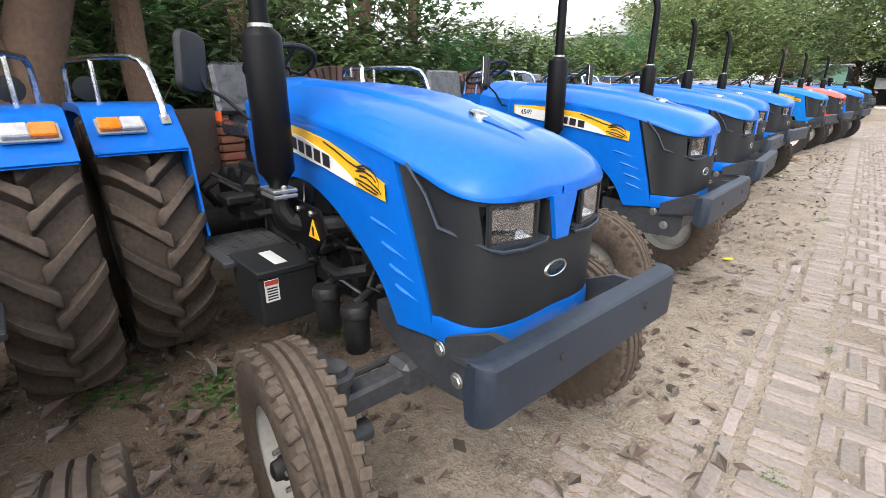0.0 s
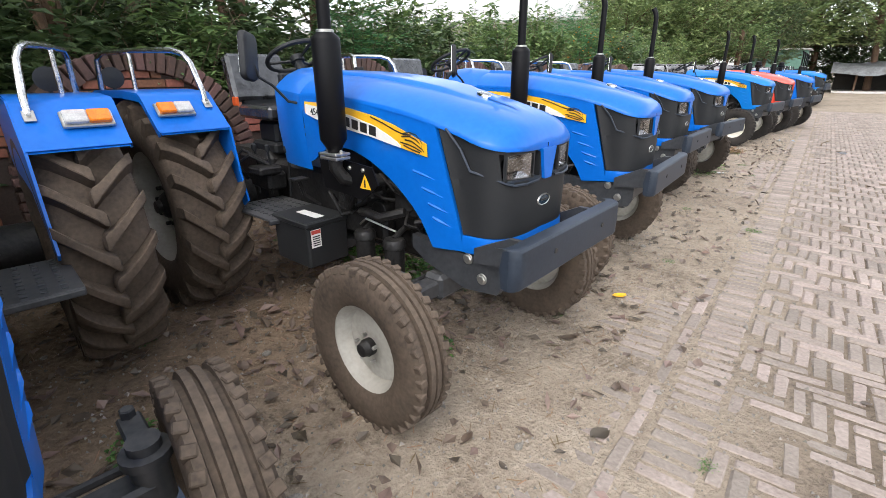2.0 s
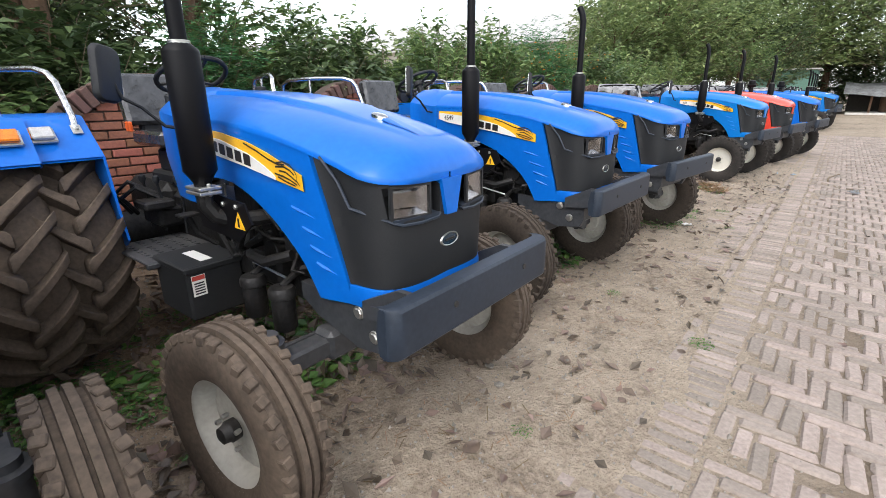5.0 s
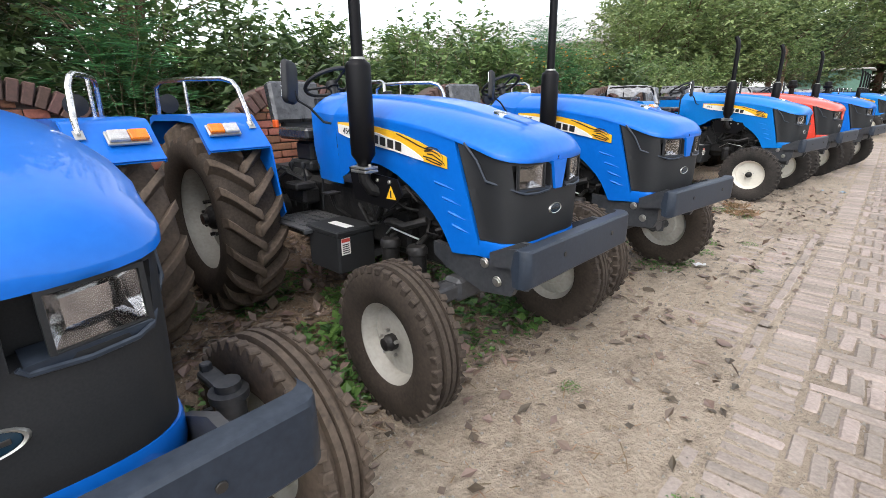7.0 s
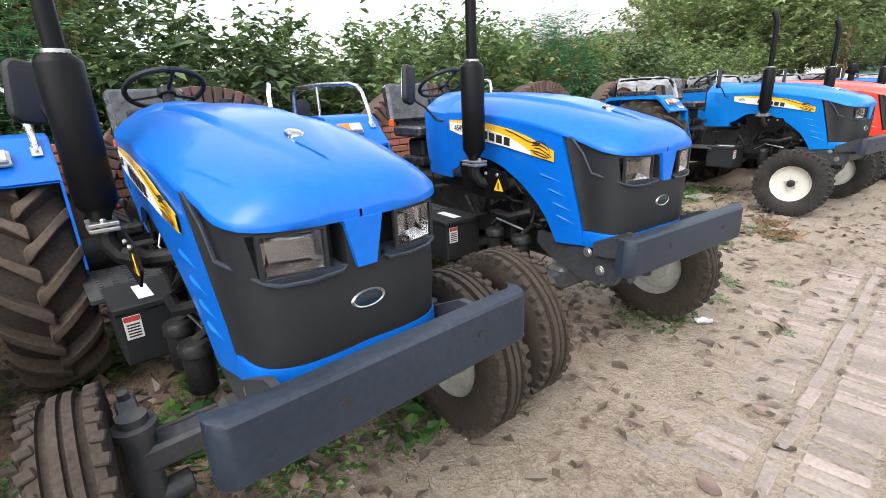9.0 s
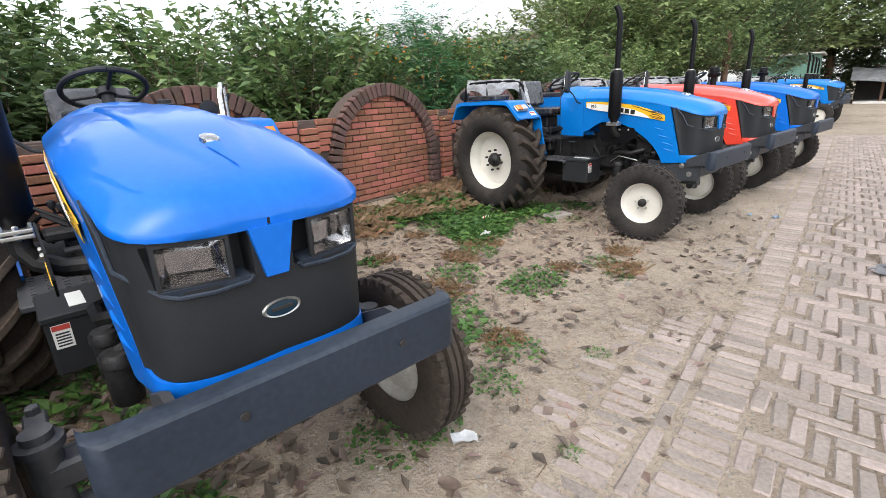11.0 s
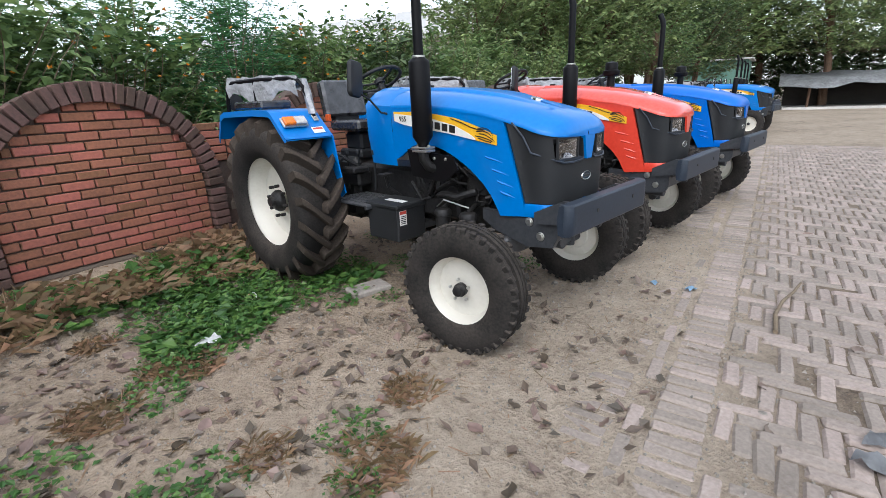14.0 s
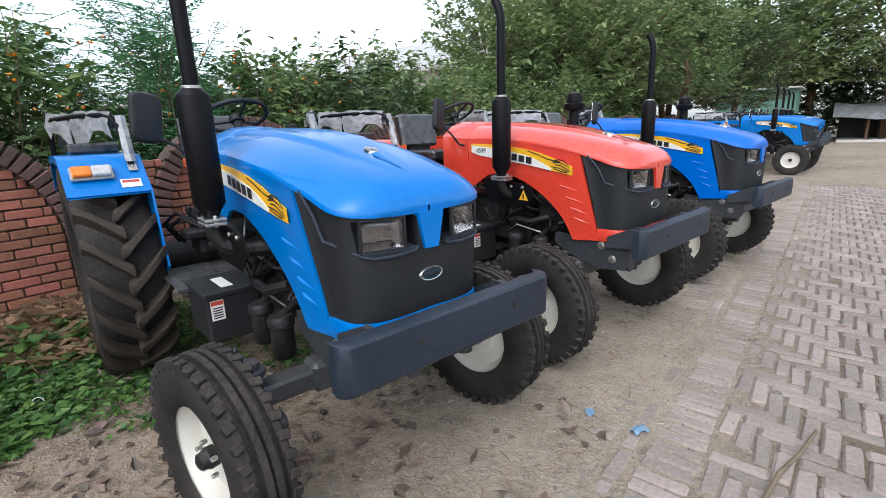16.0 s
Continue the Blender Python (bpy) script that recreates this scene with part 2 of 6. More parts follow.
    l.new(silt.outputs[2], b.inputs["Base Color"])
    hgt = calc("ADD", calc("MULTIPLY", mid.outputs["Fac"], 1.0), calc("ADD", calc("MULTIPLY", fine.outputs["Fac"], 0.4), calc("MULTIPLY", grit.outputs["Distance"], 0.12)))
    bp = n.new("ShaderNodeBump")
    bp.inputs["Strength"].default_value, bp.inputs["Distance"].default_value = 1.0, 0.05
    l.new(hgt, bp.inputs["Height"])
    l.new(bp.outputs[0], b.inputs["Normal"])
    return m


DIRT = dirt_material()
BARK = mat("brown_bark", (0.2, 0.12, 0.075), (0.08, 0.05, 0.035), rough=0.95, scale=4, fine=30, bump=0.9, size=0.03, spread=0.8)
TWIG = mat("twig_bark", (0.22, 0.17, 0.11), (0.12, 0.09, 0.06), rough=0.95, scale=6, fine=30, bump=0.4)


def leaf(name, base, other, rand=0.45, glow=0.4):
    """A leaf lets part of the light through."""
    m = mat(name, base, other, rough=0.45, scale=2, fine=20, bump=0.1, rand=rand)
    n, l = m.node_tree.nodes, m.node_tree.links
    b, tr, mx = n["Principled BSDF"], n.new("ShaderNodeBsdfTranslucent"), n.new("ShaderNodeMixShader")
    l.new(b.inputs["Base Color"].links[0].from_socket, tr.inputs["Color"])
    mx.inputs[0].default_value = glow
    l.new(b.outputs[0], mx.inputs[1])
    l.new(tr.outputs[0], mx.inputs[2])
    l.new(mx.outputs[0], n["Material Output"].inputs["Surface"])
    return m


LEAF = leaf("mid_green_leaf", (0.19, 0.28, 0.1), (0.11, 0.18, 0.065))
LEAF_PALE = leaf("pale_green_leaf", (0.27, 0.34, 0.14), (0.16, 0.23, 0.09))
LEAF_DARK = leaf("dark_green_leaf", (0.105, 0.155, 0.06), (0.06, 0.1, 0.04), 0.45, 0.35)
LEAF_FERN = leaf("bright_feathery_leaf", (0.1, 0.26, 0.1), (0.06, 0.18, 0.07))
# leaf with the shade of the big near-side crowns put into its colour
LEAF_SHADE = leaf("shaded_green_leaf", (0.05, 0.085, 0.032), (0.03, 0.052, 0.022), 0.45, 0.25)
WEED = leaf("weed_leaf", (0.11, 0.22, 0.05), (0.065, 0.15, 0.035))
DRY = leaf("dry_leaf", (0.2, 0.145, 0.108), (0.09, 0.065, 0.05), 0.5, 0.1)
STRAW = leaf("dry_grass", (0.3, 0.2, 0.11), (0.18, 0.115, 0.065), 0.4, 0.2)
STONE = mat("grey_stone", (0.3, 0.27, 0.23), (0.17, 0.155, 0.135), rough=0.92, scale=7, fine=40, bump=0.6, rand=0.3)
CONCRETE = mat("pale_warehouse_wall", (0.6, 0.58, 0.54), (0.46, 0.44, 0.4), rough=0.9, scale=0.6, fine=6, bump=0.2)
ROOF = mat("grey_roof_sheet", (0.5, 0.49, 0.47), (0.4, 0.39, 0.37), rough=0.7, scale=0.5, fine=5, bump=0.2)
TARP = mat("grey_tarpaulin", (0.22, 0.225, 0.23), (0.08, 0.08, 0.08), rough=0.5, scale=2, fine=9, bump=0.8, spread=0.5, size=0.08)
# near-black: shade under the tarpaulins put into the shed wall; also a dark post
SHADE = mat("shed_shade_dark_post", (0.05, 0.045, 0.04), (0.025, 0.022, 0.02), rough=0.9, scale=2, fine=20, bump=0.4)
GREENSHEET = mat("green_shed_sheet", (0.13, 0.26, 0.2), (0.09, 0.18, 0.14), rough=0.6, scale=1, fine=10, bump=0.2)
PETAL = mat("orange_petal", (0.8, 0.3, 0.02), rough=0.6, bump=0)
LITTER_BLUE = mat("blue_plastic_scrap", (0.22, 0.36, 0.5), rough=0.4, bump=0.2)
LITTER_WHITE = mat("white_plastic_scrap", (0.7, 0.7, 0.68), (0.45, 0.45, 0.44), rough=0.35, scale=20, fine=60, bump=0.5)
ORANGE = mat("orange_plastic", (0.8, 0.12, 0.02), rough=0.4, bump=0)


# ---- mesh helpers ----
class Geo:
    """Collects vertices and faces; every method adds one closed or open piece."""

    def __init__(self):
        self.v, self.f = [], []

    def add(self, verts, faces, m=None):
        k = len(self.v)
        self.v += [tuple(m @ Vector(p)) for p in verts] if m else [tuple(p) for p in verts]
        self.f += [tuple(i + k for i in f) for f in faces]
        return self

    def box(self, a, b, bev=0.006, m=None):
        """A box from corner a to corner b with chamfered edges."""
        c = [(a[i] + b[i]) / 2 for i in range(3)]
        h = [abs(b[i] - a[i]) / 2 for i in range(3)]
        e = min(bev, min(h) * 0.45)
        vs, idx = [], {}
        for sx in (-1, 1):
            for sy in (-1, 1):
                for sz in (-1, 1):
                    s = (sx, sy, sz)
                    for ax in range(3):
                        idx[s, ax] = len(vs)
                        vs.append([c[i] + s[i] * (h[i] if i == ax else h[i] - e) for i in range(3)])
        fs = []
        for ax in range(3):
            o, p = [i for i in range(3) if i != ax]
            for s in (-1, 1):
                ring = []
                for so, sp in ((-1, -1), (1, -1), (1, 1), (-1, 1)):
                    k = [0, 0, 0]
                    k[ax], k[o], k[p] = s, so, sp
                    ring.append(idx[tuple(k), ax])
                fs.append(ring if (s > 0) == (ax != 1) else ring[::-1])
        for ax in range(3):
            o, p = [i for i in range(3) if i != ax]
            for so in (-1, 1):
                for sp in (-1, 1):
                    lo, hi = [0, 0, 0], [0, 0, 0]
                    lo[ax], hi[ax] = -1, 1
                    lo[o] = hi[o] = so
                    lo[p] = hi[p] = sp
                    fs.append([idx[tuple(lo), o], idx[tuple(hi), o], idx[tuple(hi), p], idx[tuple(lo), p]])
        for sx in (-1, 1):
            for sy in (-1, 1):
                for sz in (-1, 1):
                    fs.append([idx[(sx, sy, sz), ax] for ax in range(3)])
        return self.add(vs, fs, m)

    def grid(self, rows, closed=False, m=None):
        """A sheet through rows of points."""
        n = len(rows[0])
        vs = [p for r in rows for p in r]
        fs = []
        for i in range(len(rows) - 1):
            for j in range(n if closed else n - 1):
                k = (j + 1) % n
                fs.append((i * n + j, i * n + k, (i + 1) * n + k, (i + 1) * n + j))
        return self.add(vs, fs, m)

    def revolve(self, prof, seg=24, m=None, caps=True):
        """Profile (radius, height) turned round z."""
        rows = [[(r * math.cos(2 * math.pi * j / seg), r * math.sin(2 * math.pi * j / seg), h) for j in range(seg)] for r, h in prof]
        k = len(self.v)
        self.grid(rows, True, m)
        if caps:
            n = len(prof)
            if prof[0][0] > 1e-6:
                self.f.append(tuple(k + j for j in reversed(range(seg))))
            if prof[-1][0] > 1e-6:
                self.f.append(tuple(k + (n - 1) * seg + j for j in range(seg)))
        return self

    def tube(self, pts, r, seg=8, taper=None):
        """A round tube along a path."""
        pts = [Vector(p) for p in pts]
        rows, side = [], None
        for i, p in enumerate(pts):
            d = (pts[min(i + 1, len(pts) - 1)] - pts[max(i - 1, 0)]).normalized()
            if side is None:
                side = d.orthogonal().normalized()
            side = (side - d * side.dot(d)).normalized()
            up = d.cross(side)
            q = r if taper is None else r + (taper - r) * i / (len(pts) - 1)
            rows.append([tuple(p + (side * math.cos(2 * math.pi * j / seg) + up * math.sin(2 * math.pi * j / seg)) * q) for j in range(seg)])
        k = len(self.v)
        self.grid(rows, True)
        self.f.append(tuple(k + j for j in reversed(range(seg))))
        self.f.append(tuple(k + (len(pts) - 1) * seg + j for j in range(seg)))
        return self

    def prism(self, poly, lo, hi, axis=2, m=None):
        """A flat outline pulled from lo to hi along an axis."""
        def put(p, h):
            q = list(p)
            q.insert(axis, h)
            return tuple(q)
        n = len(poly)
        vs = [put(p, lo) for p in poly] + [put(p, hi) for p in poly]
        fs = [tuple(reversed(range(n))), tuple(range(n, 2 * n))] + [(i, (i + 1) % n, n + (i + 1) % n, n + i) for i in range(n)]
        return self.add(vs, fs, m)

    def cone(self, c, r, h, axis="z", seg=14, bev=0.004):
        """A short cylinder with chamfered rims at c, of height h either side of it."""
        turn = {"z": Matrix(), "y": Matrix.Rotation(radians(90), 4, "X"), "x": Matrix.Rotation(radians(90), 4, "Y")}[axis]
        e = min(bev, r * 0.4, h * 0.4)
        return self.revolve([(r - e, -h), (r, -h + e), (r, h - e), (r - e, h)], seg, Matrix.Translation(c) @ turn)

    def mesh(self, name, material, sharp=35):
        me = bpy.data.meshes.new(name)
        me.from_pydata(self.v, [], self.f)
        bm = bmesh.new()
        bm.from_mesh(me)
        bmesh.ops.recalc_face_normals(bm, faces=bm.faces)
        bm.to_mesh(me)
        bm.free()
        me.shade_smooth()
        me.set_sharp_from_angle(angle=radians(sharp))
        me.materials.append(material)
        return me


def raw(name, v, f, material, smooth=False):
    """A mesh from points and faces as they are."""
    me = bpy.data.meshes.new(name)
    me.from_pydata(v, [], f)
    me.materials.append(material)
    if smooth:
        me.shade_smooth()
    return me


def part(name, geo, material, parent, label="", at=None, sharp=35):
    """Links a Geo (or a finished mesh) as one mesh object under a thing or a part."""
    me = geo if isinstance(geo, bpy.types.Mesh) else geo.mesh(name, material, sharp)
    ob = new(name, me)
    ob.parent = parent
    if at is not None:
        ob.matrix_basis = at
    return tagged(ob, label)


def empty(name, m=None):
    ob = new(name)
    ob.empty_display_size = 0.2
    if m is not None:
        ob.matrix_basis = m
    return ob


def lerp(table, x):
    """A value from a table of (x, value) rows, smoothed between them."""
    xs = [r[0] for r in table]
    return float(np.interp(x, xs, [r[1] for r in table]))


def arc(c, r, a0, a1, n, plane="xz"):
    pts = []
    for i in range(n + 1):
        a = radians(a0 + (a1 - a0) * i / n)
        u, w = r * math.cos(a), r * math.sin(a)
        pts.append({"xz": (c[0] + u, c[1], c[2] + w), "yz": (c[0], c[1] + u, c[2] + w), "xy": (c[0] + u, c[1] + w, c[2])}[plane])
    return pts


# the yard's own axes: s along the row of tractors, n towards the wall behind them
ROW = radians(49)


def yard(s, n, z=0.0):
    return Vector((s * math.cos(ROW) - n * math.sin(ROW), s * math.sin(ROW) + n * math.cos(ROW), z))


def yard_pose(s, n, z=0.0, turn=0.0):
    return Matrix.Translation(yard(s, n, z)) @ Matrix.Rotation(ROW + radians(turn), 4, "Z")


# ---- ground, wall, distance ----
def bumpy(s, n, k=1.0, o=0.0):
    return noise.noise(Vector((s * k + o, n * k - o, o)))


def dirt_height(s, n):
    """Trodden earth: lies over the paving near the tractors, just under the bricks on the roadway."""
    edge = lerp([(-6, 0.2), (0, 0.26), (4, 0.22), (6.5, -0.05), (8, 0.05), (10, 0.3), (12, 0.26), (13, 0.18), (20, 0.0)], s)
    low = lerp([(-6, 0.0045), (3.5, 0.005), (8, 0.007), (12, 0.009)], s)
    h = (0.014 if n > edge else low) * math.tanh((n - edge) * 2.0) - 0.0042 + 0.008 * bumpy(s, n, 0.9) + 0.005 * bumpy(s, n, 3.1, 3)
    if n > edge + 0.6:
        h += 0.012 * bumpy(s, n, 2.2, 9) + 0.01 * bumpy(s, n, 7, 5)
    if n > 3.4:
        h += 0.2 * min(1.0, (n - 3.4) / 0.95) ** 1.3
    if n < -4.6:
        h += 0.012
    return h


def ground_sheet():
    ss = [-400, -120, -40, -15, -8] + [-6 + 0.075 * i for i in range(0, 308)] + [17.1 + 0.4 * i for i in range(1, 50)] + [40, 50, 80, 150, 400]
    ns = [-400, -120, -40, -15, -8] + [-6 + 0.25 * i for i in range(14)] + [-2.5 + 0.07 * i for i in range(0, 101)] + [4.8, 5.5, 7, 10, 20, 50, 120, 400]
    rows = [[tuple(yard(s, n, dirt_height(s, n) if -7 < s < 40 and -6 < n < 5 else 0.0)) for n in ns] for s in ss]
    g = Geo().grid(rows)
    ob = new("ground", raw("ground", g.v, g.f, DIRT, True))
    return tagged(ob, "sandy trodden dirt ground with patches of dust", "ground", "", "structure")


ground = ground_sheet()

# wall of arched brick panels behind the row
WALL_S, WALL_N, BAY = 11.79, 4.42, 2.44
wall = tagged(new("wall_north", None), "old red brick boundary wall with round arched panels", "brick wall", "", "structure")
wall.matrix_basis = yard_pose(WALL_S, WALL_N)
R_OUT, R_IN, SPRING = 0.98, 0.82, 0.72
BAYS = range(-4, 9)


def wall_core():
    """Solid body of the wall: straight part, arched heads and a plinth."""
    g = Geo()
    a, b = BAYS[0] * BAY - BAY / 2 + 0.05, BAYS[-1] * BAY + BAY + 0.05
    g.box((a, 0.0, 0.2), (b, 0.22, 1.29), 0.005)
    g.box((a, 0.02, 1.285), (b, 0.2, 1.31), 0.01)
    for k in BAYS:
        c = k * BAY + 1.25
        pts = [(c - R_IN - 0.06, 1.0)] + [(c + (R_OUT - 0.02) * math.cos(radians(x)), SPRING + (R_OUT - 0.02) * math.sin(radians(x))) for x in range(150, 29, -6)] + [(c + R_IN + 0.06, 1.0)]
        g.prism(pts[::-1], 0.003, 0.217, 1)
    return g


core = part("wall_core", wall_core(), MORTAR, wall)
part("plinth", Geo().box((BAYS[0] * BAY - BAY / 2 + 0.05, -0.05, -0.1), (BAYS[-1] * BAY + BAY + 0.05, 0.2, 0.24), 0.02), PLINTH, wall, "mossy grey plinth")

# warehouse far behind
whouse = tagged(empty("warehouse"), "long pale warehouse with a grey sheet roof behind the trees", "building")
whouse.matrix_basis = Matrix.Translation((15.6, 35.7, 0)) @ Matrix.Rotation(radians(145), 4, "Z")
wallb = part("wall", Geo().box((0, -14, 0), (70, 0, 5.0), 0.02), CONCRETE, whouse)
for i in range(11):
    part("window_band", Geo().box((2 + i * 6.2, 0.0, 3.6), (6.6 + i * 6.2, 0.06, 4.35), 0.02), CONCRETE, wallb)


def big_roof():
    g = Geo()
    rows = []
    for i in range(141):
        x = -0.6 + 71.2 * i / 140
        d = 0.05 * (i % 2)
        rows.append([(x, 0.9, 5.05 + d), (x, -7, 7.9 + d), (x, -15, 5.05 + d)])
    return g.grid(rows)


part("roof", big_roof(), ROOF, whouse)
part("corner_post", Geo().box((-0.75, 0.1, 0), (-0.35, 0.5, 5.3), 0.02), SHADE, whouse)
part("gutter", Geo().box((-0.6, 0.82, 4.85), (70.6, 1.0, 5.02), 0.03), ROOF, whouse)

# sheds closing the far end of the yard
shed = tagged(empty("market_shed", yard_pose(47.0, -13.5) @ Matrix.Diagonal((1, 1, 0.72, 1))), "low open shed under grey tarpaulins, dark inside", "shed")
# back wall coloured near-black to hold the shade inside the shed
part("back_wall", Geo().box((3.0, -12, 0), (3.3, 13, 2.5), 0.02), SHADE, shed)
part("floor_slab", Geo().box((-0.6, -12, -0.05), (3.2, 13, 0.18), 0.02), CONCRETE, shed)
for i in range(7):
    part("post", Geo().cone((0, 0, 1.15), 0.07, 1.15, "z"), BARK, shed, "", Matrix.Translation((0.0, -11 + i * 3.8, 0)))


def tarp():
    rows = []
    for i in range(31):
        y = -12.3 + 25.6 * i / 30
        rows.append([(-0.8, y, 1.75 + 0.18 * math.sin(i * 1.3) + 0.1 * math.sin(i * 2.7)), (-0.5, y, 2.25 + 0.15 * math.sin(i * 0.8)), (0.8, y, 2.65 + 0.16 * math.sin(i * 1.1)), (2.0, y, 2.85 + 0.12 * math.sin(i * 1.7)), (3.4, y, 2.7 + 0.1 * math.sin(i))])
    return Geo().grid(rows)


part("tarpaulin", tarp(), TARP, shed, "sagging grey tarpaulin roof", sharp=80)
green = tagged(empty("sheet_hut", yard_pose(43.0, 2.2)), "small hut of green sheet over low red brick", "hut")
part("hut_wall", Geo().box((0, -0.8, 0), (3, 2.5, 1.6), 0.02), BRICK_DARK, green)
part("hut_sheet", Geo().box((-0.1, -0.9, 1.6), (3.1, 2.6, 2.8), 0.02), GREENSHEET, green)
part("hut_roof", Geo().box((-0.4, -1.1, 2.8), (3.4, 2.9, 2.88), 0.02), ROOF, green)
# boundary wall on the open side, behind the walker
south = tagged(new("wall_south", None), "plain low boundary wall across the yard", "wall", "", "structure")
part("wall_body", Geo().box((-60, -26.3, -0.1), (60, -26.0, 2.0), 0.02), PLINTH, south, "", Matrix.Rotation(ROW, 4, "Z"))


# ---- the tractor: x forward from the front axle, y to its own left, z up ----
TOP = [(-1.04, 1.515), (-0.8, 1.508), (-0.6, 1.495), (-0.4, 1.475), (-0.2, 1.445), (-0.02, 1.405), (0.1, 1.378), (0.2, 1.35), (0.26, 1.328), (0.3, 1.302), (0.32, 1.276), (0.332, 1.25), (0.335, 1.232)]
SEAM = [(-1.04, 1.415), (-0.8, 1.412), (-0.6, 1.402), (-0.4, 1.386), (-0.2, 1.36), (-0.02, 1.325), (0.1, 1.29), (0.2, 1.257), (0.28, 1.238), (0.335, 1.228)]
WIDE = [(-1.04, 0.335), (-0.8, 0.35), (-0.5, 0.362), (-0.2, 0.366), (0.0, 0.36), (0.09, 0.345)]
NOSE = 0.335


def plan(x):
    """Half width of the bonnet at x."""
    if x <= 0.09:
        return lerp(WIDE, x)
    t = min(1.0, (x - 0.09) / (NOSE - 0.09))
    return 0.345 * (1 - t ** 3.6) ** (1 / 3.6)


def nose_path(a, xb, z):
    """A point round the nose: a runs from -1 (right, at xb) over 0 (middle) to 1 (left)."""
    pts = []
    for i in range(41):
        t = i / 40
        x = xb + (NOSE - xb) * math.sin(t * math.pi / 2)
        pts.append((x, plan(x)))
    d = [0.0]
    for p, q in zip(pts, pts[1:]):
        d.append(d[-1] + math.dist(p, q))
    w = (1 - abs(a)) * d[-1]
    x, y = float(np.interp(w, d, [p[0] for p in pts])), float(np.interp(w, d, [p[1] for p in pts]))
    k = squeeze(z)
    return (x - 0.03 * max(0, (0.95 - z)) / 0.2 * (1 - abs(a)) * 0.5, math.copysign(y, a) * k if a else 0.0)


def squeeze(z):
    return 1 - 0.07 * max(0.0, (1.3 - z) / 0.55)


def on_side(x, z, out=0.0, side=-1):
    return (x, side * (plan(x) * squeeze(z) + out), z)


ARCH = [(-1.04, 1.03), (-0.95, 1.06), (-0.85, 1.13), (-0.75, 1.152), (-0.62, 1.15), (-0.48, 1.115), (-0.33, 1.04), (-0.2, 0.945), (-0.12, 0.85), (-0.06, 0.735), (0.12, 0.75)]


def bonnet_top():
    g = Geo()
    xs = [-1.04, -0.9, -0.75, -0.6, -0.45, -0.3, -0.2, -0.1, 0.0, 0.06, 0.12, 0.17, 0.21, 0.245, 0.275, 0.3, 0.318, 0.328, 0.3325, 0.3345, 0.33495, 0.335]
    fr = [-1.0, -0.985, -0.95, -0.88, -0.78, -0.66, -0.52, -0.44, -0.42, -0.4, -0.38, -0.34, -0.3, -0.26, -0.22, -0.18, -0.14, -0.07, 0, 0.07, 0.14, 0.18, 0.22, 0.26, 0.3, 0.34, 0.38, 0.4, 0.42, 0.44, 0.52, 0.66, 0.78, 0.88, 0.95, 0.985, 1.0]
    rows = []
    for x in xs:
        w, zt, zs = plan(x), lerp(TOP, x), lerp(SEAM, x)
        rib = max(0.0, min(1.0, (0.24 - x) / 0.5))
        row = [(x, -w + 0.012, zs - 0.02), (x, -w - 0.004, zs - 0.018)]
        for f in fr:
            z = zs + (zt - zs) * (1 - abs(f) ** 4.2)
            lift = 0.018 * rib * max(0.0, min(1.0, (0.42 * (0.35 + 0.65 * rib) - abs(f)) / 0.035))
            row.append((x, f * (w + 0.004), z + lift))
        row += [(x, w + 0.004, zs - 0.018), (x, w - 0.012, zs - 0.02)]
        rows.append(row)
    return g.grid(rows)


def side_panel(side):
    g = Geo()
    cols = []
    bots = [-1.04, -0.97, -0.9, -0.83, -0.76, -0.68, -0.6, -0.52, -0.45, -0.38, -0.31, -0.24, -0.18, -0.13, -0.095, -0.06, -0.01, 0.05, 0.12]
    for i, xb in enumerate(bots):
        zb = lerp(ARCH, xb)
        xt = -1.04 + (1.02) * (i / (len(bots) - 1)) ** 1.0
        zt = lerp(SEAM, xt) - 0.012
        col = []
        for j in range(12):
            t = j / 11
            x, z = xb + (xt - xb) * t, zb + (zt - zb) * t
            swell = 0.006 * math.exp(-((z - lerp([(-1.04, 1.375), (-0.4, 1.35), (-0.02, 1.24)], x)) / 0.025) ** 2)
            col.append(on_side(x, z, swell if xb < -0.2 else 0.0, side))
        inner = [(col[0][0], col[0][1] - side * 0.02, col[0][2] + 0.002)]
        cols.append(inner + col)
    last = [(p[0], p[1] - side * 0.02, p[2]) for p in cols[-1]]
    return g.grid(cols + [last])


def grille_edge(z):
    return lerp([(0.82, 0.105), (1.31, -0.015)], z)


POCKET = ((0.062, 0.275), (1.085, 1.208))


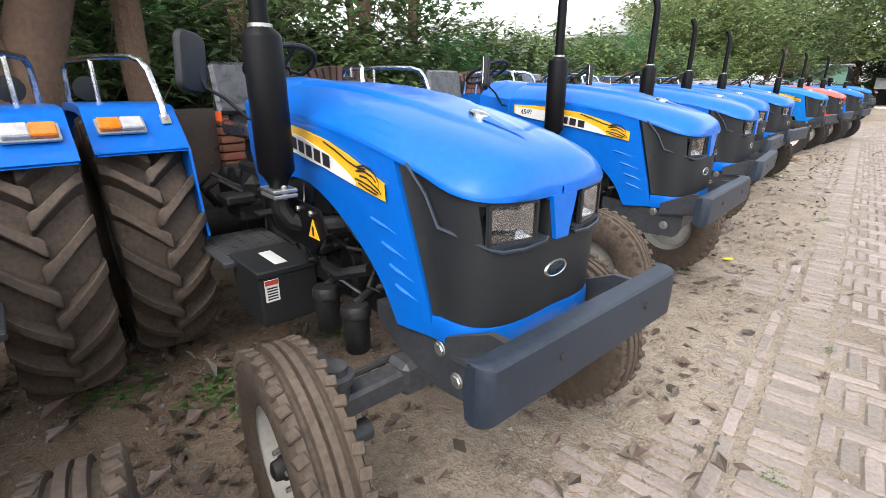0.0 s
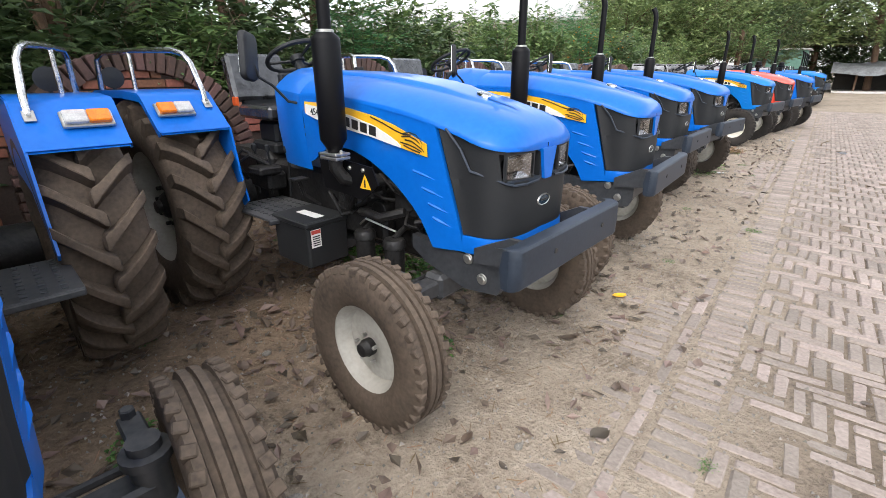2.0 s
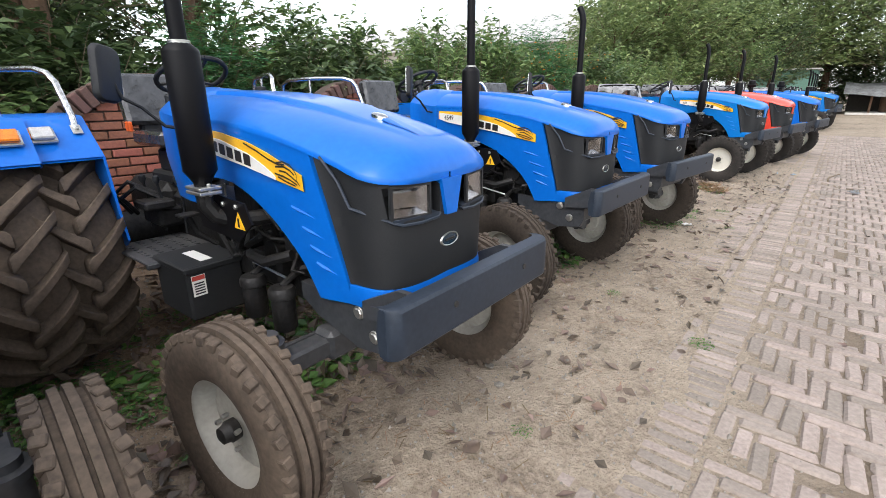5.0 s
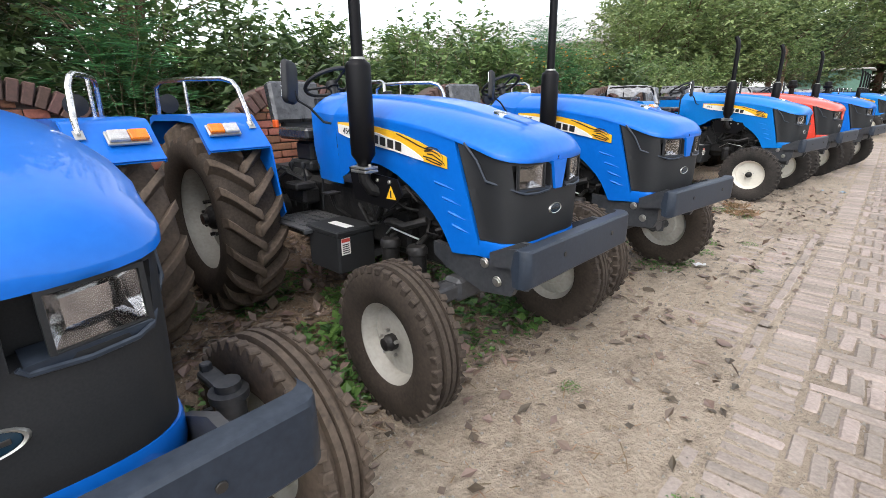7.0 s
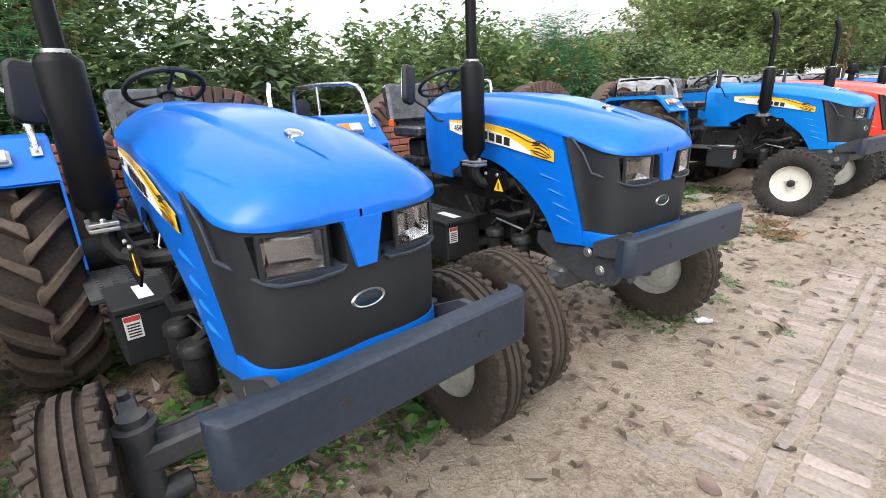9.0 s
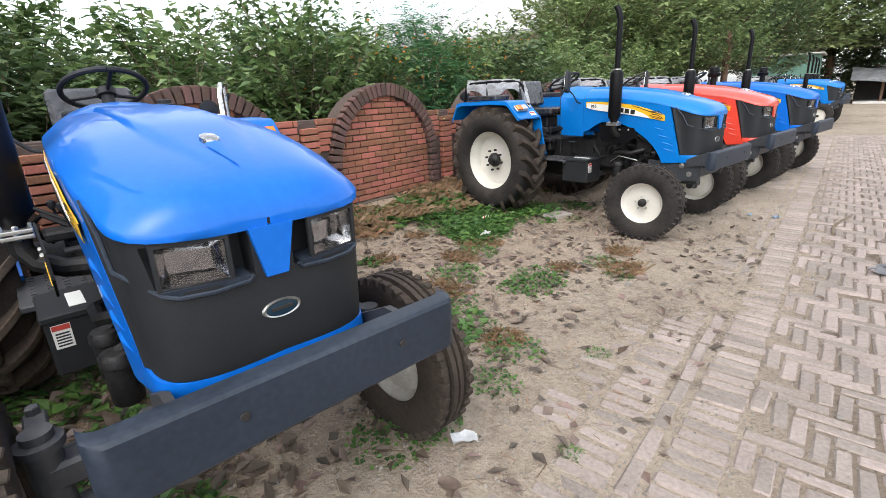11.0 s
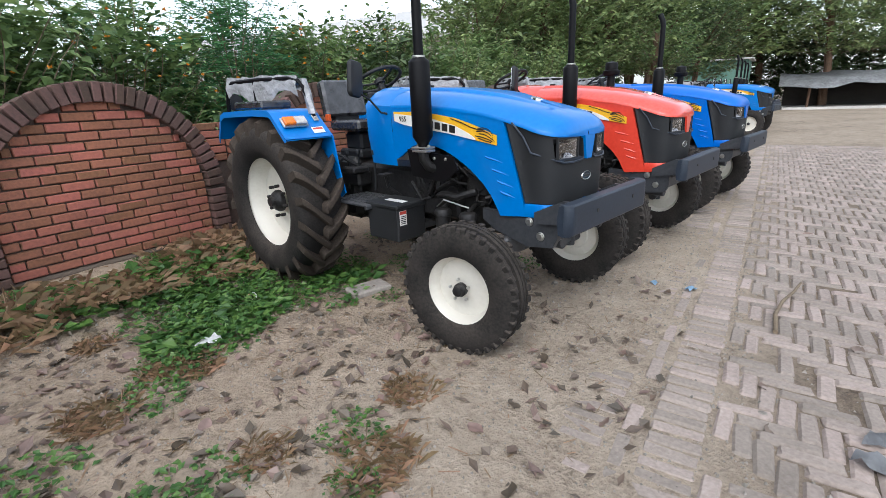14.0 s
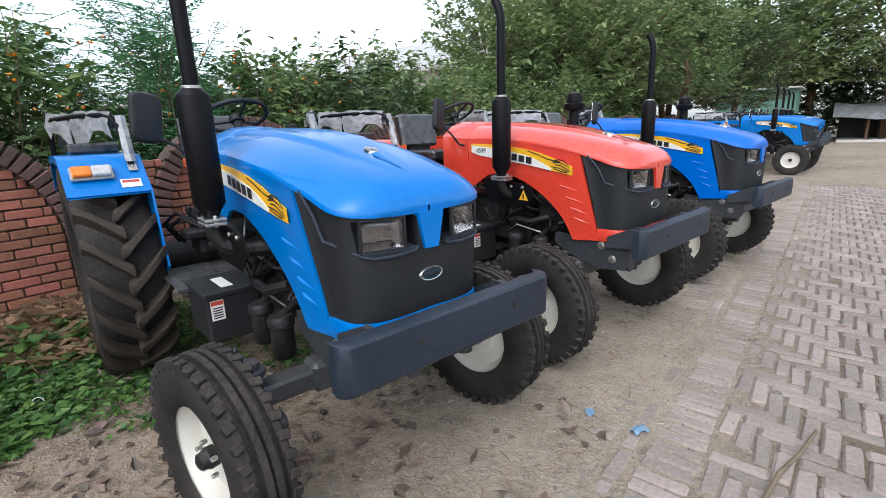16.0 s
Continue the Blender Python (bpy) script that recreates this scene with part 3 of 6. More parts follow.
def grille():
    """Nose cover in black plastic, with two lamp pockets sunk into it."""
    g = Geo()
    zs = [0.825, 0.835, 0.88, 0.94, 1.0, 1.05, 1.078, 1.084, 1.087, 1.12, 1.17, 1.205, 1.209, 1.22, 1.26, 1.30]
    aa = sorted([-1, -0.985, -0.92, -0.84, -0.76] + [-0.70, -0.66, -0.6, -0.54, -0.48, -0.42, -0.36, -0.3, -0.24, -0.18, -0.13, -0.1, -0.05, 0])
    aa = aa + [-a for a in reversed(aa[:-1])]
    rows = []
    for z in zs:
        zz, row = z, []
        for a in aa:
            x, y = nose_path(a, grille_edge(z), z)
            top = lerp(SEAM, x) - 0.02
            q = min(zz, top)
            d = 0.012 if 0.985 > abs(a) else 0.0
            if POCKET[1][0] < z < POCKET[1][1] and POCKET[0][0] < abs(y) < POCKET[0][1]:
                d = 0.085
            if z in (0.825,) or abs(a) == 1:
                d = 0.02
            n = Vector((abs(x - 0.05) + 0.12, y, 0)).normalized()
            row.append((x + 0.008 - n.x * d, y - n.y * d, q))
        rows.append(row)
    return g.grid(rows)


def nose_band():
    g = Geo()
    rows = []
    for z, out in ((0.75, -0.02), (0.748, 0.0), (0.76, 0.003), (0.79, 0.003), (0.815, 0.0), (0.826, -0.003), (0.83, -0.02)):
        row = []
        for i in range(33):
            a = -1 + i / 16
            x, y = nose_path(a, 0.11, z)
            n = Vector((abs(x - 0.05) + 0.12, y, 0)).normalized()
            row.append((x + n.x * out, y + n.y * out, z + 0.012 * (1 - abs(a))))
        rows.append(row)
    return g.grid(rows)


def lamp(side, glass=False, reflector=False, trim=False):
    g = Geo()
    if trim:
        pts = []
        for y, z in ((0.285, 1.2), (0.285, 1.12), (0.272, 1.083), (0.24, 1.072), (0.16, 1.07), (0.075, 1.076), (0.062, 1.09), (0.068, 1.2)):
            x = front_x(y)
            pts.append((x + 0.004, side * y, z))
        lead = [(on_side(x, z, 0.004, side)) for x, z in ((0.04, 1.3), (0.11, 1.22), (0.16, 1.13))]
        return g.tube(lead + [(front_x(0.27) + 0.004, side * 0.27, 1.083)] + pts[3:7], 0.006, 6)
    y0, y1 = side * 0.27, side * 0.16
    xo, xi = front_x(0.27), front_x(0.11)
    def face(d, inset):
        return [(xo - d, side * (0.272 - inset), 1.09 + inset), (xi - d, side * (0.112 + inset), 1.09 + inset), (xi - d, side * (0.112 + inset), 1.205 - inset), (xo - d, side * (0.272 - inset), 1.205 - inset)]
    if glass:
        return g.add(face(0.002, 0.004) + face(0.007, 0.004), [(0, 1, 2, 3), (7, 6, 5, 4), (0, 4, 5, 1), (1, 5, 6, 2), (2, 6, 7, 3), (3, 7, 4, 0)])
    if reflector:
        rows = [face(0.01, 0.003), face(0.03, 0.014), face(0.045, 0.03)]
        g.grid(rows, True)
        k = len(g.v)
        return g.add(face(0.045, 0.03), [(0, 1, 2, 3)])
    rows = [face(0.012, -0.006), face(0.0, -0.005), face(-0.001, 0.005), face(0.012, 0.006)]
    return g.grid(rows, True)


def front_x(y):
    """How far forward the nose reaches at a half width."""
    lo, hi = 0.09, NOSE
    for _ in range(30):
        mid = (lo + hi) / 2
        if plan(mid) * squeeze(1.15) > y:
            lo = mid
        else:
            hi = mid
    return lo


def strip(x0, x1, lo, hi, out, side, n=24):
    """A decal laid on the side panel between two curves."""
    rows = [[], [], [], []]
    for i in range(n + 1):
        x = x0 + (x1 - x0) * i / n
        a, b = lerp(lo, x), lerp(hi, x)
        rows[0].append(on_side(x, a, out - 0.004, side))
        rows[1].append(on_side(x, a, out, side))
        rows[2].append(on_side(x, b, out, side))
        rows[3].append(on_side(x, b, out - 0.004, side))
    return Geo().grid(rows)


DEC_HI = [(-1.0, 1.372), (-0.8, 1.37), (-0.6, 1.357), (-0.4, 1.33), (-0.25, 1.293), (-0.06, 1.225)]
DEC_LO = [(-1.0, 1.31), (-0.9, 1.285), (-0.7, 1.26), (-0.45, 1.232), (-0.25, 1.2), (-0.06, 1.168)]
WHT_HI = [(-1.0, 1.36), (-0.8, 1.345), (-0.6, 1.325), (-0.4, 1.285), (-0.27, 1.235), (-0.22, 1.205)]


def stroke(pts, r, out, side):
    """A printed line on the side panel."""
    g = Geo()
    up, dn = [], []
    for (x, z), (x2, z2) in zip(pts, pts[1:] + pts[-1:]):
        up.append(on_side(x, z + r, out, side))
        dn.append(on_side(x, z - r, out, side))
    return g.grid([dn, up])


def text_mesh(s, size, material, depth=0.001):
    cu = bpy.data.curves.new("text", "FONT")
    cu.body, cu.size, cu.extrude = s, size, depth
    ob = bpy.data.objects.new("text", cu)
    me = bpy.data.meshes.new_from_object(ob)
    bpy.data.objects.remove(ob)
    me.materials.clear()
    me.materials.append(material)
    return me


def front_tyre():
    """Ribbed front tyre, axle along y."""
    g = Geo()
    prof = [(0.205, -0.068), (0.225, -0.08), (0.28, -0.092), (0.33, -0.091), (0.36, -0.084), (0.376, -0.074), (0.378, -0.05), (0.362, -0.047), (0.362, -0.031), (0.384, -0.028), (0.386, -0.006), (0.37, -0.004), (0.37, 0.0)]
    prof += [(r, -h) for r, h in reversed(prof[:-1])]
    turn = Matrix.Rotation(radians(90), 4, "X")
    g.revolve(prof + [(0.205, 0.07)], 48, turn, caps=False)
    for i in range(36):
        a = 2 * math.pi * i / 36
        for s in (-1, 1):
            g.box((0.35, s * 0.056, -0.017), (0.386, s * 0.092, 0.017), 0.004, Matrix.Rotation(a + (0.08 if s > 0 else 0), 4, "Y") @ Matrix.Rotation(s * 0.25, 4, "X"))
    return g


def rim_mesh(r, w, dish, bolts, bolt_r):
    g = Geo()
    turn = Matrix.Rotation(radians(90), 4, "X")
    prof = [(r + 0.012, w), (r + 0.014, w - 0.006), (r - 0.004, w - 0.022), (r - 0.022, w - 0.045), (r * 0.86, w * 0.2), (r * 0.82, dish), (r * 0.55, dish + 0.006), (r * 0.5, dish + 0.018), (r * 0.25, dish + 0.018), (0.0001, dish + 0.018)]
    g.revolve(prof, 40, turn, caps=False)
    back = [(r + 0.012, -w), (r + 0.014, -w + 0.006), (r - 0.02, -w + 0.04), (r * 0.86, w * 0.1), (r * 0.8, dish - 0.012), (0.0001, dish - 0.012)]
    return g.revolve(back, 40, turn, caps=False)


def rear_tyre():
    """Lugged drive tyre, axle along y."""
    g = Geo()
    R, W = 0.645, 0.185
    prof = [(0.365, -0.14), (0.385, -0.165), (0.45, -0.195), (0.53, -0.197), (0.58, -0.186), (0.602, -0.165), (0.615, -0.12), (0.62, -0.05), (0.621, 0.0)]
    prof += [(r, -h) for r, h in reversed(prof[:-1])]
    g.revolve(prof, 56, Matrix.Rotation(radians(90), 4, "X"), caps=False)
    return g


def rounded(w, h, r, n=5):
    """Outline of a rounded rectangle."""
    pts = []
    for cx, cy, a0 in ((w - r, h - r, 0), (-w + r, h - r, 90), (-w + r, -h + r, 180), (w - r, -h + r, 270)):
        pts += [(cx + r * math.cos(radians(a0 + 90 * i / n)), cy + r * math.sin(radians(a0 + 90 * i / n))) for i in range(n + 1)]
    return pts


def mirror_shell(t, w, h):
    """Moulded mirror housing with a domed back."""
    rows = [[(x, y, z) for y, z in rounded(w * k, h * k, 0.04 * k)] for x, k in ((-t, 0.97), (-t * 0.6, 1.0), (0, 0.99), (t * 0.7, 0.93), (t, 0.8))]
    g = Geo().grid(rows, True)
    m = len(rows[0])
    g.f += [tuple(reversed(range(m))), tuple(4 * m + i for i in range(m))]
    return g


LUGS = 20
AXLE_X, REACH = -0.05, {-1: 0.735, 1: 0.66}


def lug(s, sense):
    """One bar of the tread, from the middle of the tyre out to the shoulder."""
    g, rows = Geo(), []
    steps = (0.0, 0.03, 0.09, 0.2, 0.4, 0.62, 0.82, 0.95, 1.0)
    for t in steps:
        y = s * (-0.022 + 0.216 * min(t, 0.95) / 0.95)
        ang = sense * (0.27 * min(t, 0.95) ** 1.2 + 0.05 * min(t, 0.95))
        flat = 0.62 - 0.028 * max(0.0, (abs(y) - 0.1) / 0.09) ** 2
        top = flat + 0.075 - (0.012 if t == 0 else 0)
        if t >= 0.95:
            flat, top = 0.56, (0.655 if t == 0.95 else 0.585)
        half = lerp([(0.0, 0.016), (0.03, 0.03), (0.09, 0.035), (0.2, 0.028), (0.6, 0.024), (1.0, 0.028)], t) / 0.65
        rows.append([(rr * math.cos(a), y, rr * math.sin(a)) for rr, a in ((flat - 0.01, ang - half * 1.35), (top - 0.004, ang - half), (top, ang - half * 0.75), (top, ang + half * 0.75), (top - 0.004, ang + half), (flat - 0.01, ang + half * 1.35))])
    g.grid(rows)
    g.f += [tuple(range(6)), tuple(48 + j for j in range(6))]
    return g


def fender(side):
    """Folded sheet over the rear wheel: flat top, slanted front plate, inner wall."""
    g = Geo()
    yo, yi = side * 0.935, side * 0.545
    prof = [(-1.50, 1.215), (-1.53, 1.235), (-1.69, 1.395), (-1.725, 1.415), (-2.0, 1.425), (-2.5, 1.415), (-2.58, 1.39), (-2.68, 1.2)]
    rows = []
    for d in (0.0, 0.012):
        row_o = [(x, yo, z - d) for x, z in prof]
        row_i = [(x, yi, z - d) for x, z in prof]
        rows += [row_o, row_i] if d == 0 else [row_i, row_o]
    # turned-down outer edge
    lip = [(x, yo, z - 0.045 + (0.03 if i == 0 else 0)) for i, (x, z) in enumerate(prof)]
    return g.grid([[(x, yo - side * 0.006, z) for x, y, z in lip], lip] + [rows[0], rows[1], rows[2], [(x, y - side * 0.008, z) for x, y, z in rows[3]]])


def fender_wall(side):
    g = Geo()
    poly = [(-1.50, 1.21), (-1.45, 0.95), (-1.40, 0.78), (-1.46, 0.74), (-1.55, 0.82), (-1.75, 1.0), (-2.6, 1.02), (-2.66, 1.2), (-2.57, 1.385), (-2.0, 1.42), (-1.725, 1.41)]
    g.prism(poly, side * 0.545 - 0.006, side * 0.545 + 0.006, 1)
    return g


def wheel(name, parent, tyre_me, rim_me, bolt_me, bolts, hub_me, at, label):
    w = part(name, tyre_me, None, parent, label, at)
    part("rim", rim_me, None, w)
    n, ring, y = bolts
    for i in range(n):
        a = 2 * math.pi * i / n + 0.2
        part("wheel_bolt", bolt_me, None, w, "", Matrix.Translation((ring * math.cos(a), y, ring * math.sin(a))))
    part("hub_cap", hub_me, None, w)
    return w


CACHE = {}


def cached(key, make):
    if key not in CACHE:
        CACHE[key] = make()
    return CACHE[key]


def fix(g, name, material, sharp=35):
    """A mesh made once for each name and material."""
    return cached((name, material.name), lambda: g().mesh(name, material, sharp))


def make_tractor(paint, number, tyre, rim, wrapped, mirror, precleaner, triangle, label, category="tractor"):
    root = tagged(empty("tractor"), label, category, "row of parked tractors")
    P = lambda name, g, m, lab="", par=None, at=None, sharp=35: part(name, fix(g, name, m, sharp), m, par or root, lab, at)

    # bonnet and nose
    top = P("bonnet", bonnet_top, paint, sharp=50)
    P("bonnet_emblem", lambda: Geo().revolve([(0.0001, 0.012), (0.03, 0.011), (0.042, 0.006), (0.046, -0.006)], 20, Matrix.Translation((-0.02, 0, 1.42)) @ Matrix.Rotation(0.22, 4, "Y") @ Matrix.Diagonal((1.0, 0.62, 1, 1))), CHROME, "small chrome oval emblem", top)
    P("bonnet_spear", lambda: Geo().add([(0.02, -0.03, 1.409), (0.02, 0.03, 1.409), (0.2, 0.0, 1.356), (0.01, 0, 1.421), (0.1, 0, 1.389)], [(0, 4, 3), (1, 3, 4), (0, 2, 4), (1, 4, 2)]), paint, "", top)
    for side, nm in ((-1, "r"), (1, "l")):
        sp = part("side_panel", fix(lambda: side_panel(side), "side_panel" + nm, paint), paint, root)
        part("decal", fix(lambda: strip(-1.0, -0.06, DEC_LO, DEC_HI, 0.009, side), "decal" + nm, YELLOW), YELLOW, sp, "yellow stripe decal")
        part("decal_panel", fix(lambda: strip(-0.99, -0.22, DEC_LO, WHT_HI, 0.0115, side), "decal_white" + nm, WHITE), WHITE, sp, "white lettering panel")
        # bold dark name shown as plain blocks, and the crest as a few strokes
        def blocks():
            g = Geo()
            for i in range(5):
                x = -0.70 + i * 0.066
                zc, sl = lerp([(-0.7, 1.302), (-0.43, 1.262)], x), -0.14
                pts = [(x, zc - 0.023), (x + 0.05, zc - 0.023 + sl * 0.05), (x + 0.054, zc + 0.023 + sl * 0.05), (x + 0.004, zc + 0.023)]
                g.add([on_side(px, pz, 0.0135, side) for px, pz in pts], [(0, 1, 2, 3)])
            return g
        part("decal_lettering", fix(blocks, "lettering" + nm, INK), INK, sp)
        def crest():
            g = Geo()
            for pts in ([(-0.42, 1.325), (-0.33, 1.3), (-0.25, 1.272), (-0.19, 1.258), (-0.15, 1.26)], [(-0.2, 1.262), (-0.16, 1.27), (-0.12, 1.262), (-0.1, 1.245)], [(-0.21, 1.248), (-0.16, 1.252), (-0.12, 1.24), (-0.1, 1.225)], [(-0.22, 1.222), (-0.17, 1.215), (-0.13, 1.205), (-0.09, 1.19)], [(-0.19, 1.235), (-0.15, 1.232), (-0.12, 1.218), (-0.085, 1.2)], [(-0.1, 1.245), (-0.085, 1.225), (-0.09, 1.205), (-0.075, 1.188)], [(-0.2, 1.21), (-0.15, 1.195), (-0.1, 1.185)]):
                v = g.v
                s = stroke(pts, 0.0035, 0.0125, side)
                g.add(s.v, s.f)
            return g
        part("decal_crest", fix(crest, "crest" + nm, INK), INK, sp)
        if side < 0:
            me = cached(("number", number), lambda: text_mesh(number, 0.05, INK))
            part("number", me, INK, sp, "", Matrix.Translation((-0.93, -(plan(-0.85) * squeeze(1.3) + 0.0125), 1.306)) @ Matrix.Rotation(radians(90), 4, "X"))
        for k, (x0, z0, ln) in enumerate(((-0.16, 1.085, 0.13), (-0.11, 1.01, 0.12), (-0.075, 0.94, 0.11), (-0.05, 0.875, 0.1))):
            def gill(x0=x0, z0=z0, ln=ln):
                a = [on_side(x0 + ln * t, z0 - 0.03 * t, -0.004, side) for t in (0, 0.35, 0.7, 1)]
                b = [on_side(x0 + ln * t, z0 - 0.03 * t + 0.012, 0.007 * math.sin(math.pi * min(1, t + 0.25) ** 1.2) + 0.001, side) for t in (0, 0.35, 0.7, 1)]
                c = [on_side(x0 + ln * t, z0 - 0.03 * t + 0.022, -0.004, side) for t in (0, 0.35, 0.7, 1)]
                return Geo().grid([a, b, c])
            part("gill", fix(gill, "gill" + nm + str(k), paint), paint, sp)
    nose = P("nose_cover", grille, BLACK, "matt black plastic nose cover", sharp=28)
    P("nose_band", nose_band, paint, sharp=50)
    P("centre_strip", lambda: Geo().prism([(-0.06, 1.211), (0.06, 1.211), (0.03, 1.075), (-0.03, 1.075)], 0.318, 0.346, 0), paint, "", nose)
    P("badge", lambda: Geo().revolve([(0.0001, 0.012), (0.042, 0.011), (0.05, 0.004), (0.052, -0.012)], 24, Matrix.Translation((0.322, 0, 0.972)) @ Matrix.Rotation(radians(90), 4, "Y") @ Matrix.Diagonal((0.5, 1.05, 1, 1))), TEAL, "oval teal badge", nose)
    P("badge_rim", lambda: Geo().revolve([(0.044, 0.013), (0.05, 0.015), (0.056, 0.008), (0.057, -0.012)], 24, Matrix.Translation((0.321, 0, 0.972)) @ Matrix.Rotation(radians(90), 4, "Y") @ Matrix.Diagonal((0.5, 1.05, 1, 1)), caps=False), STEEL, "", nose)
    P("badge_bar", lambda: Geo().box((0.332, -0.03, 0.967), (0.336, 0.03, 0.977), 0.001), INK, "", nose)
    P("nose_label", lambda: Geo().box((0.265, 0.205, 0.79), (0.285, 0.262, 0.822), 0.002, Matrix.Rotation(0, 4, "Z")), WHITE, "small white and red sticker", nose)
    for side, nm in ((-1, "r"), (1, "l")):
        h = part("headlight", fix(lambda: lamp(side), "headlight" + nm, BLACK), BLACK, root, "clear rectangular headlight")
        part("reflector", fix(lambda: lamp(side, reflector=True), "reflector" + nm, REFLECT), REFLECT, h)
        lens = part("lens", fix(lambda: lamp(side, glass=True), "lens" + nm, GLASS), GLASS, h)
        lens.visible_shadow = False
        part("trim", fix(lambda: lamp(side, trim=True), "lamp_trim" + nm, BUMPER), BUMPER, h)
        part("sill", fix(lambda: Geo().add([(front_x(0.27) + 0.006, side * 0.272, 1.092), (front_x(0.07) + 0.008, side * 0.07, 1.092), (front_x(0.07) - 0.06, side * 0.07, 1.1), (front_x(0.27) - 0.05, side * 0.262, 1.1), (front_x(0.27) + 0.004, side * 0.272, 1.074), (front_x(0.07) + 0.006, side * 0.07, 1.074)], [(0, 1, 2, 3), (4, 5, 1, 0)]), "lamp_sill" + nm, BUMPER), BUMPER, h)

    # scuttle and dashboard
    def cowl():
        rows = []
        for x, w, zt, zs in ((-1.045, 0.333, 1.508, 1.41), (-1.06, 0.338, 1.525, 1.41), (-1.2, 0.325, 1.545, 1.42), (-1.34, 0.3, 1.555, 1.43), (-1.4, 0.28, 1.55, 1.43), (-1.41, 0.2, 1.48, 1.35)):
            row = [(x, -w * 0.9, 0.98), (x, -w, 1.2)]
            for f in (-1, -0.96, -0.85, -0.65, -0.35, 0, 0.35, 0.65, 0.85, 0.96, 1):
                row.append((x, f * w, zs + (zt - zs) * (1 - abs(f) ** 2.5)))
            rows.append(row + [(x, w, 1.2), (x, w * 0.9, 0.98)])
        return Geo().grid(rows)
    P("scuttle", cowl, paint, sharp=45)
    P("fuel_cap", lambda: Geo().revolve([(0.045, 0), (0.045, 0.012), (0.03, 0.016), (0.03, 0.03), (0.022, 0.034), (0.0001, 0.034)], 16, Matrix.Translation((-1.12, 0.16, 1.52))), BLACK)
    P("dashboard", lambda: Geo().box((-1.46, -0.22, 1.2), (-1.41, 0.22, 1.52), 0.02), BLACK)
    st = P("steering_wheel", lambda: Geo().tube([(0.19 * math.cos(a), 0.19 * math.sin(a), 0) for a in [2 * math.pi * i / 28 for i in range(29)]], 0.014, 8), BLACK, "", None, Matrix.Translation((-1.56, 0, 1.62)) @ Matrix.Rotation(radians(-28), 4, "Y"))
    P("spokes", lambda: Geo().tube([(0, 0, -0.03), (0.185, 0.02, 0)], 0.01, 6).tube([(0, 0, -0.03), (-0.1, 0.155, 0)], 0.01, 6).tube([(0, 0, -0.03), (-0.1, -0.155, 0)], 0.01, 6).cone((0, 0, -0.02), 0.045, 0.02, "z"), BLACK, "", st)
    P("steering_column", lambda: Geo().tube([(-1.55, 0, 1.6), (-1.44, 0, 1.38)], 0.03, 10), BLACK)
    if mirror:
        arm = P("mirror_arm", lambda: Geo().tube([(-1.08, -0.34, 1.36), (-1.1, -0.38, 1.37), (-1.1, -0.47, 1.46), (-1.1, -0.54, 1.5), (-1.1, -0.56, 1.56)], 0.008, 6), BLACK)
        P("mirror_head", lambda: mirror_shell(0.018, 0.075, 0.12), BLACK, "black rear-view mirror", arm, Matrix.Translation((-1.1, -0.58, 1.6)) @ Matrix.Rotation(radians(mirror), 4, "Z") @ Matrix.Rotation(radians(-8), 4, "X"))
        P("mirror_glass", lambda: Geo().prism(rounded(0.066, 0.11, 0.03), -0.022, -0.0185, 0), MIRROR, "", arm, Matrix.Translation((-1.1, -0.58, 1.6)) @ Matrix.Rotation(radians(mirror), 4, "Z") @ Matrix.Rotation(radians(-8), 4, "X"))
    if precleaner:
        P("air_precleaner", lambda: Geo().revolve([(0.045, 1.0), (0.045, 1.45), (0.04, 1.6), (0.075, 1.605), (0.085, 1.62), (0.085, 1.655), (0.065, 1.665), (0.065, 1.72), (0.06, 1.735), (0.02, 1.745), (0.0001, 1.75)], 20, Matrix.Translation((-0.62, 0.5, 0))), MUFFLER, "dark dome air pre-cleaner")

    # exhaust on the right
    ex = P("muffler", lambda: Geo().revolve([(0.03, 1.14), (0.034, 1.17), (0.045, 1.19), (0.065, 1.22), (0.066, 1.66), (0.062, 1.672), (0.04, 1.69), (0.036, 1.7), (0.0001, 1.7)], 24, Matrix.Translation((-0.55, -0.5, 0))), MUFFLER, "black upright exhaust muffler")
    P("exhaust_pipe", lambda: Geo().tube([(-0.55, -0.5, 1.69), (-0.55, -0.5, 2.0), (-0.55, -0.5, 2.17), (-0.56, -0.5, 2.22), (-0.575, -0.5, 2.26), (-0.6, -0.5, 2.3)], 0.03, 12), MUFFLER, "", ex)
    P("pipe_collar", lambda: Geo().cone((-0.55, -0.5, 1.695), 0.04, 0.008, "z"), STEEL, "", ex)
    P("flange", lambda: Geo().box((-0.615, -0.545, 1.125), (-0.485, -0.455, 1.14), 0.004).box((-0.615, -0.545, 1.145), (-0.485, -0.455, 1.158), 0.004).cone((-0.6, -0.5, 1.145), 0.01, 0.026, "z", 6).cone((-0.5, -0.5, 1.145), 0.01, 0.026, "z", 6), STEEL, "", ex)
    P("exhaust_elbow", lambda: Geo().tube([(-0.55, -0.5, 1.13), (-0.55, -0.5, 1.08), (-0.54, -0.47, 1.03), (-0.5, -0.4, 1.0), (-0.45, -0.28, 1.0)], 0.035, 10), ENGINE, "", ex)
    hs = P("heat_shield", lambda: Geo().prism([(-0.76, 1.13), (-0.34, 1.1), (-0.3, 1.02), (-0.42, 0.93), (-0.72, 0.95)], -0.452, -0.444, 1), MUFFLER, "black bracket plate below the muffler")
